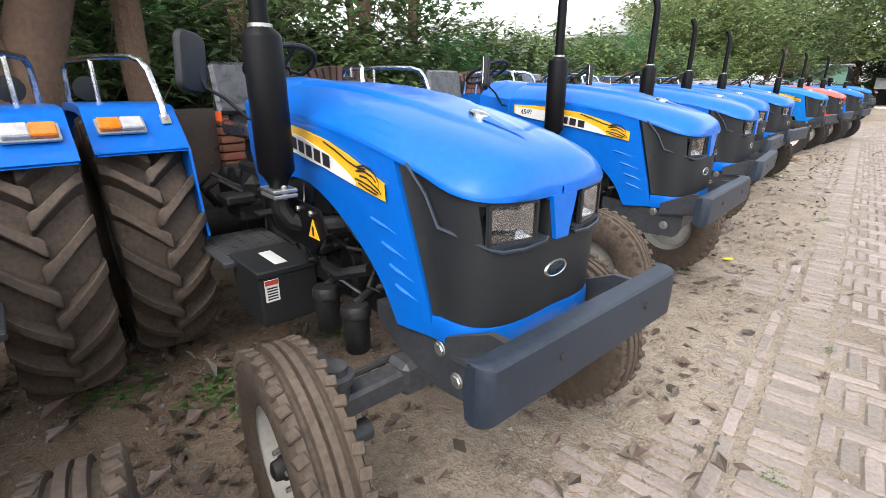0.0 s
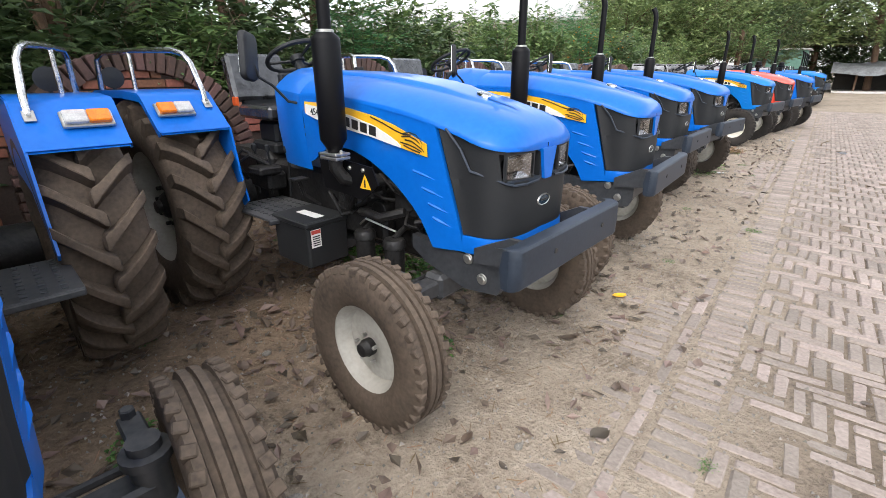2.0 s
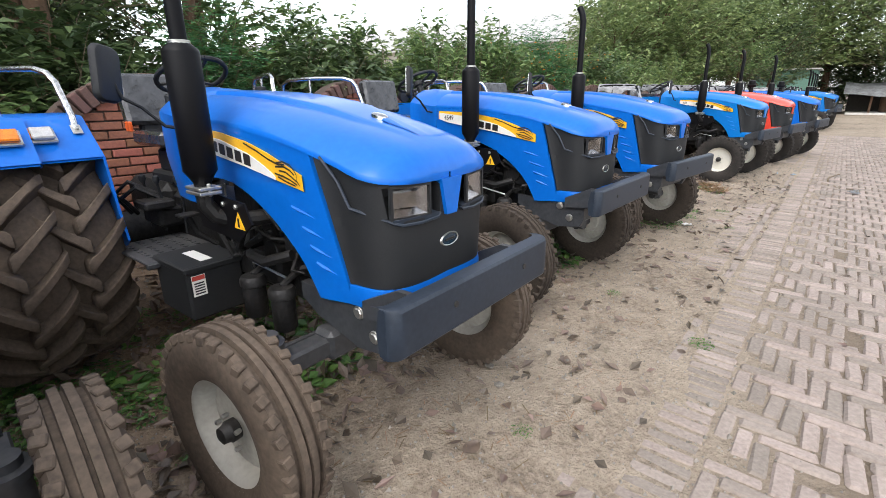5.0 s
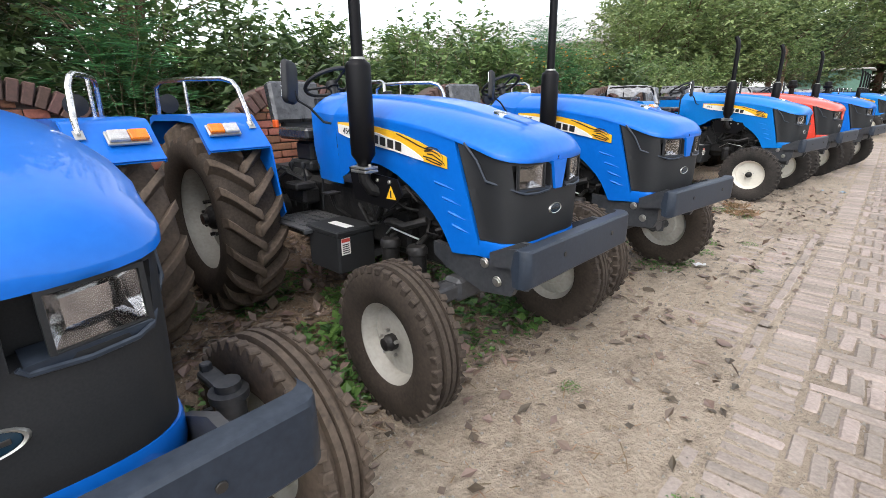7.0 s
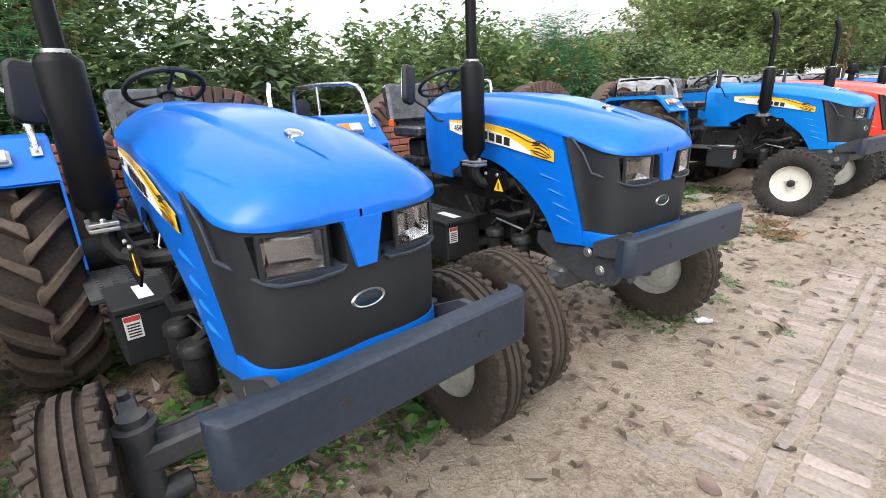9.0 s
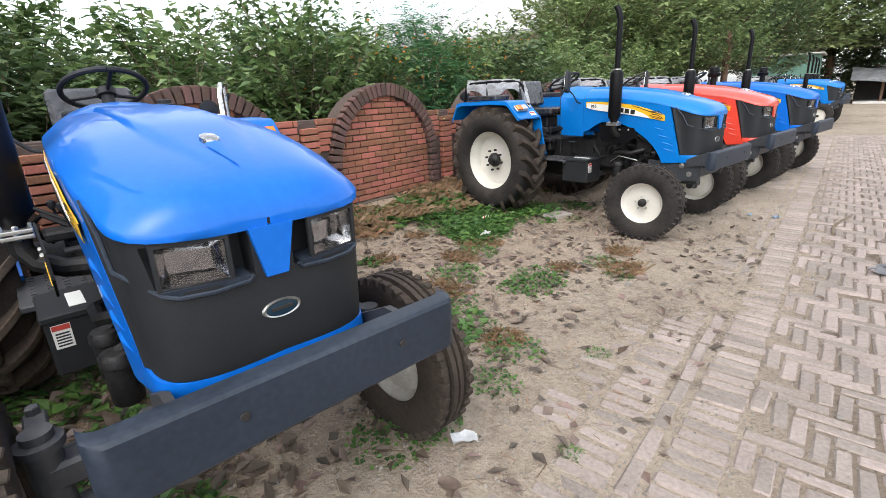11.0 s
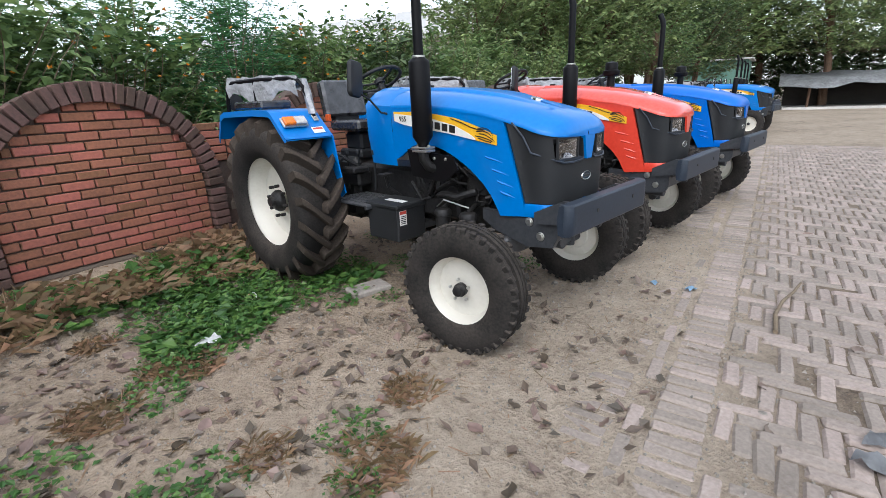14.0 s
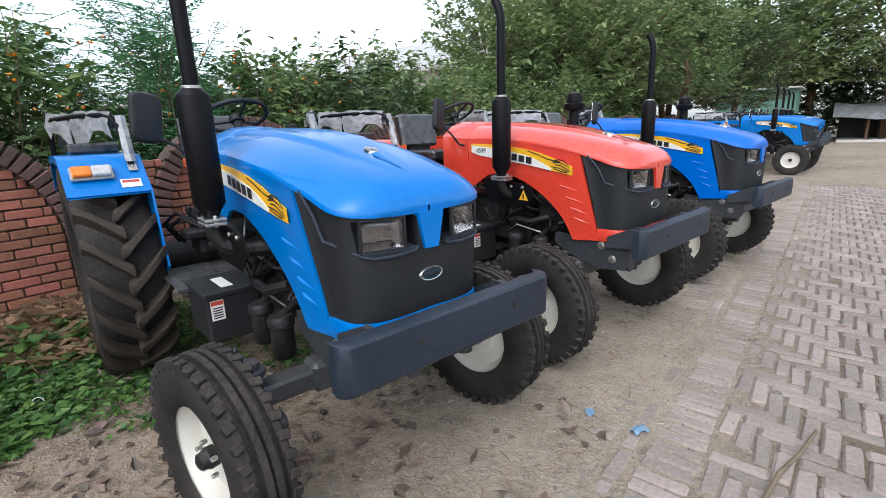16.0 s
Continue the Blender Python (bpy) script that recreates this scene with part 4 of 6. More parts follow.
    for x in (-0.4, -0.5):
        P("shield_bolt", lambda: Geo().cone((0, 0, 0), 0.011, 0.006, "y", 6), STEEL, "", hs, Matrix.Translation((x, -0.456, 1.08)))
    if triangle:
        P("warning_label", lambda: Geo().prism([(-0.43, 0.99), (-0.35, 0.99), (-0.39, 1.06)], -0.456, -0.4535, 1), YELLOW, "yellow triangle warning sticker", hs)
        P("warning_mark", lambda: Geo().box((-0.395, -0.4585, 0.998), (-0.385, -0.4565, 1.035), 0.001), INK, "", hs)

    # engine and running gear
    def engine():
        g = Geo()
        g.box((-0.98, -0.16, 0.55), (-0.12, 0.16, 1.02), 0.02)
        g.box((-0.95, -0.13, 1.0), (-0.2, 0.13, 1.3), 0.02)
        for i in range(3):
            g.box((-0.9 + i * 0.25, -0.2, 0.95), (-0.7 + i * 0.25, -0.12, 1.12), 0.02)
            g.cone((-0.8 + i * 0.25, -0.18, 0.8), 0.06, 0.06, "y", 12)
        g.box((-0.95, -0.24, 0.62), (-0.5, -0.14, 0.78), 0.03)
        g.box((-0.42, -0.26, 0.8), (-0.18, -0.12, 0.98), 0.03)
        g.cone((-0.3, -0.22, 0.92), 0.07, 0.05, "y", 14)
        return g
    P("engine_block", engine, ENGINE, "greasy black engine block")
    rnd = random.Random(4)
    for i in range(9):
        x = -0.95 + i * 0.09
        pts = [(x, -0.22, 0.72 + rnd.random() * 0.3), (x + 0.06, -0.3 - rnd.random() * 0.05, 0.75 + rnd.random() * 0.3), (x + 0.14, -0.29, 0.7 + rnd.random() * 0.3), (x + 0.2, -0.2, 0.75 + rnd.random() * 0.25)]
        part("hose", fix(lambda: Geo().tube(pts, 0.008 + 0.012 * rnd.random(), 7), "hose%d" % i, ENGINE), ENGINE, root)
    P("intake_pipe", lambda: Geo().tube([(-0.62, -0.3, 0.8), (-0.5, -0.36, 0.83), (-0.4, -0.36, 0.82), (-0.28, -0.3, 0.86)], 0.024, 8), ENGINE)
    def fuel_lines():
        g = Geo()
        g.tube([(-0.85, -0.26, 1.1), (-0.75, -0.32, 0.98), (-0.6, -0.3, 0.92), (-0.45, -0.28, 0.98)], 0.005, 5)
        g.tube([(-0.7, -0.25, 0.7), (-0.55, -0.33, 0.78), (-0.35, -0.3, 0.74)], 0.006, 5)
        return g
    P("fuel_line", fuel_lines, STEEL)
    for x in (-0.55, -0.32):
        c = P("filter_canister", lambda: Geo().revolve([(0.045, -0.1), (0.052, -0.09), (0.052, 0.05), (0.06, 0.055), (0.06, 0.085), (0.05, 0.1), (0.02, 0.105), (0.0001, 0.105)], 16), ENGINE, "", None, Matrix.Translation((x, -0.345, 0.62)))
        P("filter_bracket", lambda: Geo().tube([(0, 0, 0.1), (0.0, 0.08, 0.14), (0, 0.2, 0.14)], 0.016, 7), ENGINE, "", c)
    P("gearbox", lambda: Geo().box((-1.75, -0.17, 0.46), (-0.96, 0.17, 0.95), 0.03).box((-2.3, -0.22, 0.45), (-1.7, 0.22, 1.0), 0.05).cone((-2.05, 0, 0.67), 0.13, 0.52, "y", 20), ENGINE, "dark gearbox and rear axle housing")
    def support():
        g = Geo()
        for s in (-1, 1):
            g.prism([(-0.22, 0.76), (-0.22, 0.69), (-0.12, 0.63), (0.12, 0.56), (0.3, 0.58), (0.33, 0.64), (0.33, 0.735), (0.1, 0.735)], s * 0.29 - 0.02, s * 0.29 + 0.02, 1)
        g.box((-0.2, -0.27, 0.6), (0.3, 0.27, 0.7), 0.015)
        g.box((0.2, -0.3, 0.72), (0.35, 0.3, 0.745), 0.008)
        return g
    sup = P("front_support", support, IRON, "dark front axle support casting")
    for s in (-1, 1):
        for x, z in ((0.14, 0.72), (0.22, 0.64)):
            P("support_bolt", lambda: Geo().cone((0, 0, 0), 0.02, 0.009, "y", 6).cone((0, 0, 0), 0.027, 0.004, "y", 14), STEEL, "", sup, Matrix.Translation((x, s * 0.316, z)))
    P("front_axle", lambda: Geo().box((AXLE_X - 0.06, -0.36, 0.47), (AXLE_X + 0.06, 0.36, 0.6), 0.02).box((AXLE_X - 0.045, -0.6, 0.49), (AXLE_X + 0.045, 0.525, 0.575), 0.012).cone((0, 0, 0.53), 0.05, 0.2, "x"), IRON, "dark square front axle beam")
    P("tie_rod", lambda: Geo().tube([(-0.21, -0.59, 0.5), (-0.21, 0.51, 0.5)], 0.014, 8), IRON)
    for s in (-1, 1):
        kp = P("kingpin", lambda: Geo().revolve([(0.045, 0.34), (0.045, 0.62), (0.06, 0.625), (0.06, 0.65), (0.04, 0.655), (0.04, 0.68), (0.0001, 0.68)], 16), IRON, "", None, Matrix.Translation((AXLE_X, s * (REACH[s] - 0.145), 0)))
        P("steering_arm", lambda: Geo().box((-0.17, -0.03, 0.63), (0.02, 0.03, 0.655), 0.01).cone((-0.16, 0, 0.65), 0.02, 0.03, "z", 6), IRON, "", kp)
        P("stub_axle", lambda: Geo().cone((0, 0, 0.386), 0.04, 0.11, "y"), IRON, "", kp)
    # bumper: pressed channel with raked ends, on two brackets
    def bumper():
        rows = []
        for y in (-0.5, -0.497, -0.487, -0.472, -0.46, -0.44, -0.2, 0, 0.2, 0.44, 0.46, 0.472, 0.487, 0.497, 0.5):
            k = abs(y)
            back = 0.045 * (1 - math.sqrt(max(0.0, 1 - (max(0.0, k - 0.455) / 0.045) ** 2)))
            up = 0.0
            x = 0.525 - back
            low = 0.703
            rows.append([(x - 0.07, y, 0.872), (x - 0.02, y, 0.877), (x - 0.007, y, 0.874), (x, y, 0.864), (x + 0.002, y, 0.79), (x, y, low + 0.01), (x - 0.007, y, low), (x - 0.03, y, low)])
        g = Geo().grid(rows)
        for s in (-1, 1):
            g.prism([(0.486, 0.874), (0.458, 0.868), (0.445, 0.79), (0.455, 0.71), (0.486, 0.705)], s * 0.496 - 0.004, s * 0.496 + 0.004, 1)
        return g
    bu = P("bumper", bumper, BUMPER, "slate grey pressed steel bumper", sharp=30)
    bu.matrix_basis = Matrix.Translation((-0.012, 0, 0.018))
    for s in (-1, 1):
        P("bumper_bracket", lambda: Geo().prism([(-0.14, -0.07), (0.14, -0.04), (0.172, 0.0), (0.172, 0.085), (0.04, 0.085), (-0.14, 0.0)], -0.012, 0.012, 1), IRON, "", bu, Matrix.Translation((0.34, s * 0.325, 0.77)))
    # solid dark discs: the shade inside the bolt holes is put into their colour
    for y in (-0.2, 0.27):
        P("bumper_hole", lambda: Geo().cone((0, 0, 0), 0.012, 0.003, "x", 12, 0.001), INK, "", bu, Matrix.Translation((0.5285, y, 0.8)))
    P("tow_hook", lambda: Geo().tube([(0.33, 0.11, 0.775), (0.36, 0.11, 0.785), (0.365, 0.16, 0.785), (0.36, 0.21, 0.785), (0.33, 0.21, 0.775)], 0.011, 8), BLACK)

    # battery box
    bb = P("battery_box", lambda: Geo().box((-1.12, -0.52, 0.46), (-0.775, -0.24, 0.71), 0.012).box((-1.128, -0.528, 0.7), (-0.767, -0.232, 0.735), 0.01), BLACK, "black battery box with paper labels")
    P("box_label", lambda: Geo().box((-0.768, -0.5, 0.585), (-0.7655, -0.435, 0.69), 0.0005, Matrix.Translation((-0.006, 0, 0))), WHITE, "white paper label", bb)
    P("label_head", lambda: Geo().box((-0.7725, -0.498, 0.665), (-0.7705, -0.437, 0.688), 0.0005), LABEL_RED, "", bb)
    for i in range(5):
        P("printed_line", lambda: Geo().box((0, -0.024, -0.0035), (0.0017, 0.024, 0.0035), 0.0003), INK, "", bb, Matrix.Translation((-0.7725, -0.467, 0.598 + i * 0.013)))
    P("top_label", lambda: Geo().box((-1.03, -0.42, 0.735), (-0.83, -0.36, 0.7375), 0.0005), WHITE, "yellowed paper strip", bb)
    P("box_bracket", lambda: Geo().box((-1.1, -0.26, 0.5), (-0.8, -0.1, 0.56), 0.01), IRON, "", bb)
    bb.matrix_basis = Matrix.Translation((-0.06, 0, 0))

    # driver's place
    for s, nm in ((-1, "r"), (1, "l")):
        fl = part("footplate", fix(lambda: Geo().box((-1.6, s * 0.2, 0.7), (-1.12, s * 0.58, 0.715), 0.006).box((-1.14, s * 0.2, 0.68), (-1.115, s * 0.58, 0.71), 0.006), "footplate" + nm, IRON), IRON, root, "ribbed footplate")
        def pips():
            g = Geo()
            for i in range(9):
                for j in range(5):
                    g.box((-1.58 + i * 0.05, s * 0.26 + s * j * 0.065 - 0.012, 0.714), (-1.557 + i * 0.05, s * 0.26 + s * j * 0.065 + 0.012, 0.72), 0.002)
            return g
        tagged(part("tread_plate", fix(pips, "pips" + nm, IRON), IRON, fl), kind="stuff")
        pd = part("pedal", fix(lambda: Geo().box((-1.22, s * 0.32 - 0.05, 0.9), (-1.14, s * 0.32 + 0.05, 0.915), 0.006).tube([(-1.18, s * 0.32, 0.905), (-1.2, s * 0.28, 0.8), (-1.15, s * 0.2, 0.72)], 0.014, 7), "pedal" + nm, ENGINE), ENGINE, root)
        fd = part("fender", fix(lambda: fender(s), "fender" + nm, paint, 30), paint, root, "folded sheet steel fender")
        part("fender_wall", fix(lambda: fender_wall(s), "fender_wall" + nm, paint), paint, fd)
        slant = Matrix.Translation((-1.605, s * 0.8, 1.32)) @ Matrix.Rotation(radians(45), 4, "Y")
        ind = part("indicator", fix(lambda: Geo().box((-0.045, -0.1, 0.0), (0.045, 0.1, 0.02), 0.006), "indicator", STEEL), STEEL, fd, "orange and white indicator lamp", slant)
        part("amber_lens", fix(lambda: Geo().box((-0.036, 0.002, 0.016), (0.036, 0.09, 0.042), 0.01), "amber_lens", AMBER), AMBER, ind, "", Matrix.Rotation(math.pi if s < 0 else 0, 4, "Z"))
        part("white_lens", fix(lambda: Geo().box((-0.036, -0.09, 0.016), (0.036, 0.0, 0.042), 0.01), "white_lens", CLEARL), CLEARL, ind, "", Matrix.Rotation(math.pi if s < 0 else 0, 4, "Z"))
        rail_pts = [(-1.64, s * 0.6, 1.33), (-1.66, s * 0.6, 1.42), (-1.72, s * 0.62, 1.58), (-1.75, s * 0.64, 1.625), (-1.82, s * 0.67, 1.645), (-2.1, s * 0.78, 1.65), (-2.36, s * 0.88, 1.64), (-2.42, s * 0.9, 1.6), (-2.45, s * 0.905, 1.41)]
        rl = part("grab_rail", fix(lambda: Geo().tube(rail_pts, 0.016, 10), "rail" + nm, MUFFLER if wrapped else CHROME), None, fd, "bent tube grab rail")
        part("rail_post", fix(lambda: Geo().tube([(-2.15, s * 0.8, 1.42), (-2.15, s * 0.8, 1.645)], 0.013, 8), "rail_post" + nm, MUFFLER if wrapped else CHROME), None, rl)
        part("rail_foot", fix(lambda: Geo().box((-0.03, -0.022, 0), (0.03, 0.022, 0.006), 0.003).cone((0, 0, 0.01), 0.009, 0.006, "z", 6), "rail_foot", STEEL), None, rl, "", Matrix.Translation((-1.632, s * 0.6, 1.347)) @ Matrix.Rotation(radians(45), 4, "Y"))
        part("rear_lamp", fix(lambda: Geo().revolve([(0.0001, -0.07), (0.04, -0.06), (0.065, -0.02), (0.07, 0.02), (0.0001, 0.03)], 16, Matrix.Translation((-2.56, s * 0.8, 1.49)) @ Matrix.Rotation(radians(90), 4, "Y")).tube([(-2.55, s * 0.8, 1.4), (-2.55, s * 0.8, 1.47)], 0.012, 6), "rear_lamp" + nm, BLACK), BLACK, fd, "black round work lamp")
        cu = part("fender_seat", fix(lambda: Geo().box((-2.45, s * 0.6, 1.428), (-1.95, s * 0.86, 1.49), 0.025), "fender_seat" + nm, SEATWRAP), None, fd, "plastic-wrapped fender cushion" if wrapped else "black fender cushion") if wrapped else None
        if wrapped:
            part("fender_sticker", fix(lambda: Geo().box((-0.03, -0.05, 0.0), (0.03, 0.05, 0.002), 0.0005), "fender_sticker", WHITE), WHITE, fd, "small white and red sticker", Matrix.Translation((-1.555, s * 0.63, 1.262)) @ Matrix.Rotation(radians(45), 4, "Y"))
            part("sticker_print", fix(lambda: Geo().box((-0.022, -0.042, 0.002), (-0.004, 0.042, 0.0032), 0.0004), "sticker_print", LABEL_RED), LABEL_RED, fd, "", Matrix.Translation((-1.555, s * 0.63, 1.262)) @ Matrix.Rotation(radians(45), 4, "Y"))
            def film():
                rnd = random.Random(7)
                rows = []
                for i in range(13):
                    t = i / 12
                    x = -1.74 - 0.66 * t
                    y = 0.64 + 0.25 * t
                    rows.append([(x + rnd.uniform(-0.01, 0.01), s * (y + rnd.uniform(-0.012, 0.012)) + s * d, z + rnd.uniform(-0.012, 0.012)) for d, z in ((0.02, 1.5 + 0.06 * math.sin(9 * t)), (0.024, 1.6), (0.0, 1.672), (-0.024, 1.6), (-0.02, 1.56))])
                return Geo().grid(rows)
            part("rail_wrap", fix(film, "rail_wrap" + nm, WRAP), WRAP, rl, "crumpled clear plastic film")
            def film2():
                rnd = random.Random(9)
                return Geo().grid([[(-1.65 - 0.09 * t + 0.03 * math.cos(a) + rnd.uniform(-0.008, 0.008), s * 0.6 + 0.03 * math.sin(a), 1.38 + 0.26 * t) for a in (0, 1.05, 2.1, 3.14, 4.2, 5.25)] for t in (0, 0.2, 0.4, 0.6, 0.8, 1)], True)
            part("leg_wrap", fix(film2, "leg_wrap" + nm, WRAP), WRAP, rl)
    P("seat_cushion", lambda: Geo().box((-2.02, -0.22, 1.22), (-1.6, 0.22, 1.31), 0.04), SEATWRAP, "plastic-wrapped black seat cushion")
    P("seat_back", lambda: Geo().box((-0.06, -0.22, 0.0), (0.04, 0.22, 0.32), 0.045), SEATWRAP, "plastic-wrapped black backrest", None, Matrix.Translation((-2.06, 0, 1.33)) @ Matrix.Rotation(radians(-12), 4, "Y"))
    P("seat_base", lambda: Geo().box((-2.0, -0.16, 0.98), (-1.68, 0.16, 1.06), 0.02).box((-1.95, -0.12, 1.05), (-1.72, 0.12, 1.2), 0.02).box((-2.12, -0.14, 1.24), (-2.05, 0.14, 1.36), 0.02), BLACK, "black seat bracket")
    P("seat_tag", lambda: Geo().box((-2.06, -0.235, 1.3), (-2.0, -0.21, 1.36), 0.01), ORANGE, "orange plastic clip")
    for x, y, dx in ((-1.42, -0.24, 0.05), (-1.55, -0.3, -0.06), (-1.66, -0.33, 0.04), (-1.5, 0.22, 0.05)):
        P("control_lever", lambda: Geo().tube([(0, 0, -0.31), (0.02, 0, -0.11), (0.04, -0.02, -0.01)], 0.008, 6).revolve([(0.0001, 0.03), (0.016, 0.02), (0.02, 0.0), (0.012, -0.02), (0.0001, -0.02)], 10, Matrix.Translation((0.04, -0.02, 0))), BLACK, "", None, Matrix.Translation((x, y, 1.06)))
    P("hydraulic_block", lambda: Geo().box((-1.75, -0.34, 0.78), (-1.5, -0.2, 0.9), 0.02).box((-1.62, -0.42, 0.9), (-1.45, -0.26, 0.95), 0.015).tube([(-1.7, -0.38, 0.85), (-1.66, -0.46, 0.96), (-1.6, -0.4, 1.02), (-1.55, -0.3, 0.95)], 0.014, 7).tube([(-1.74, -0.4, 0.85), (-1.7, -0.48, 0.98), (-1.64, -0.42, 1.05), (-1.58, -0.3, 0.97)], 0.012, 7), ENGINE)

    # wheels
    ft = fix(front_tyre, "front_tyre", tyre)
    fr = fix(lambda: rim_mesh(0.205, 0.075, 0.02, 5, 0.09), "front_rim", rim)
    fb = fix(lambda: Geo().cone((0, 0, 0), 0.009, 0.012, "y", 6, 0.003), "front_bolt", STEEL)
    fh = fix(lambda: Geo().revolve([(0.04, 0.02), (0.041, 0.05), (0.034, 0.058), (0.03, 0.078), (0.015, 0.085), (0.0001, 0.085)], 18, Matrix.Rotation(radians(-90), 4, "X")), "front_hub", ENGINE)
    rt = fix(rear_tyre, "rear_tyre", tyre)
    rr = fix(lambda: rim_mesh(0.375, 0.15, 0.03, 8, 0.1), "rear_rim", rim)
    rb = fix(lambda: Geo().cone((0, 0, 0), 0.014, 0.02, "y", 6, 0.003), "rear_bolt", ENGINE)
    rh = fix(lambda: Geo().revolve([(0.09, 0.03), (0.09, 0.06), (0.075, 0.085), (0.045, 0.1), (0.04, 0.13), (0.0001, 0.13)], 18, Matrix.Rotation(radians(-90), 4, "X")), "rear_hub", ENGINE)
    for s in (-1, 1):
        flip = Matrix.Rotation(math.pi if s < 0 else 0, 4, "Z")
        wheel("front_wheel", root, ft, fr, fb, (5, 0.065, 0.048), fh, Matrix.Translation((AXLE_X, s * REACH[s], 0.388)) @ flip, "ribbed front tyre on a painted rim")
        w = wheel("rear_wheel", root, rt, rr, rb, (8, 0.13, 0.062), rh, Matrix.Translation((-2.05, s * 0.735, 0.685)) @ flip, "large lugged drive tyre")
        for q in (-1, 1):
            # lugs carry brown dust; the darker carcass also holds the shade between them
            bar = fix(lambda: lug(q, s), "lug%d%d" % (q, s), RUBBER_MID if tyre is RUBBER else RUBBER_DUSTY)
            for i in range(LUGS):
                part("lug", bar, None, w, "", Matrix.Rotation(-2 * math.pi * (i + (0.5 if q > 0 else 0)) / LUGS, 4, "Y"))
    return root


def place(root, x, y, heading, steer=0.0, label="", make_copy=True):
    m = pose(x, y, 0, 0, 0, heading)
    t = copy_thing(root, m) if make_copy else root
    t.matrix_basis = m
    if label:
        tagged(t, label)
    for c in t.children:
        if c.name.startswith("front_wheel"):
            y = c.matrix_basis.translation.y
            arm = Matrix.Translation((AXLE_X, y - math.copysign(0.145, y), 0))
            c.matrix_basis = arm @ Matrix.Rotation(radians(steer), 4, "Z") @ arm.inverted() @ c.matrix_basis
    return t


worn = make_tractor(BLUE, "4549", RUBBER_DUSTY, RIM_GREY, False, 35, False, True, "dusty blue farm tractor with black nose and brown tyres")
dusty = make_tractor(BLUE, "4549", RUBBER_MID, RIM_GREY, False, 35, False, True, "blue farm tractor with black nose and dark dusty tyres")
clean = make_tractor(AZURE, "955", RUBBER, RIM, True, 20, False, False, "clean blue farm tractor with cream rims and plastic-wrapped seat")
red = make_tractor(RED, "4549", RUBBER, RIM, True, 20, True, True, "red farm tractor with black nose and cream rims")
tall = make_tractor(BLUE, "955", RUBBER, RIM, True, 20, True, False, "blue farm tractor with dark air pre-cleaner dome beside the bonnet")
place(worn, 0.115, 1.605, -48.9, -5, make_copy=False)
place(clean, 8.546, 11.399, -50.7, 9, make_copy=False)
place(red, 10.021, 12.70, -50.0, 0, "red farm tractor beside a blue one in the row", False)
place(tall, 11.731, 14.155, -50.5, 0, make_copy=False)
place(dusty, 3.945, 6.487, -42.4, -3, make_copy=False)
place(dusty, 5.159, 7.739, -49.0, 5)
for x, y, h, st in ((-1.2, 0.2, -48, 0), (1.509, 3.344, -44.1, 3), (2.697, 4.758, -40.4, 8)):
    place(worn, x, y, h, st)
for x, y, h in ((18.7, 21.9, -50), (20.0, 23.4, -50), (21.3, 24.9, -50), (22.6, 26.4, -50)):
    place(clean, x, y, h, 0, "blue farm tractor parked farther along the yard")


# ---- plants ----
def leaf_quads(v, f, rnd, c, d, length, width, droop=0.0):
    """One folded leaf: two halves bent along the midrib."""
    d = Vector(d).normalized()
    side = d.cross(Vector((rnd.uniform(-0.5, 0.5), rnd.uniform(-0.5, 0.5), 1))).normalized()
    up = side.cross(d)
    k = len(v)
    c = Vector(c)
    fold = rnd.uniform(0.05, 0.3) * width
    mid = c + d * length * 0.45 + up * (-droop * length * 0.15)
    tip = c + d * length + up * (-droop * length * 0.5)
    v += [tuple(c), tuple(mid + side * width * 0.5 + up * fold), tuple(tip), tuple(mid - side * width * 0.5 + up * fold), tuple(mid)]
    f += [(k, k + 1, k + 4), (k + 1, k + 2, k + 4), (k + 2, k + 3, k + 4), (k + 3, k, k + 4)]


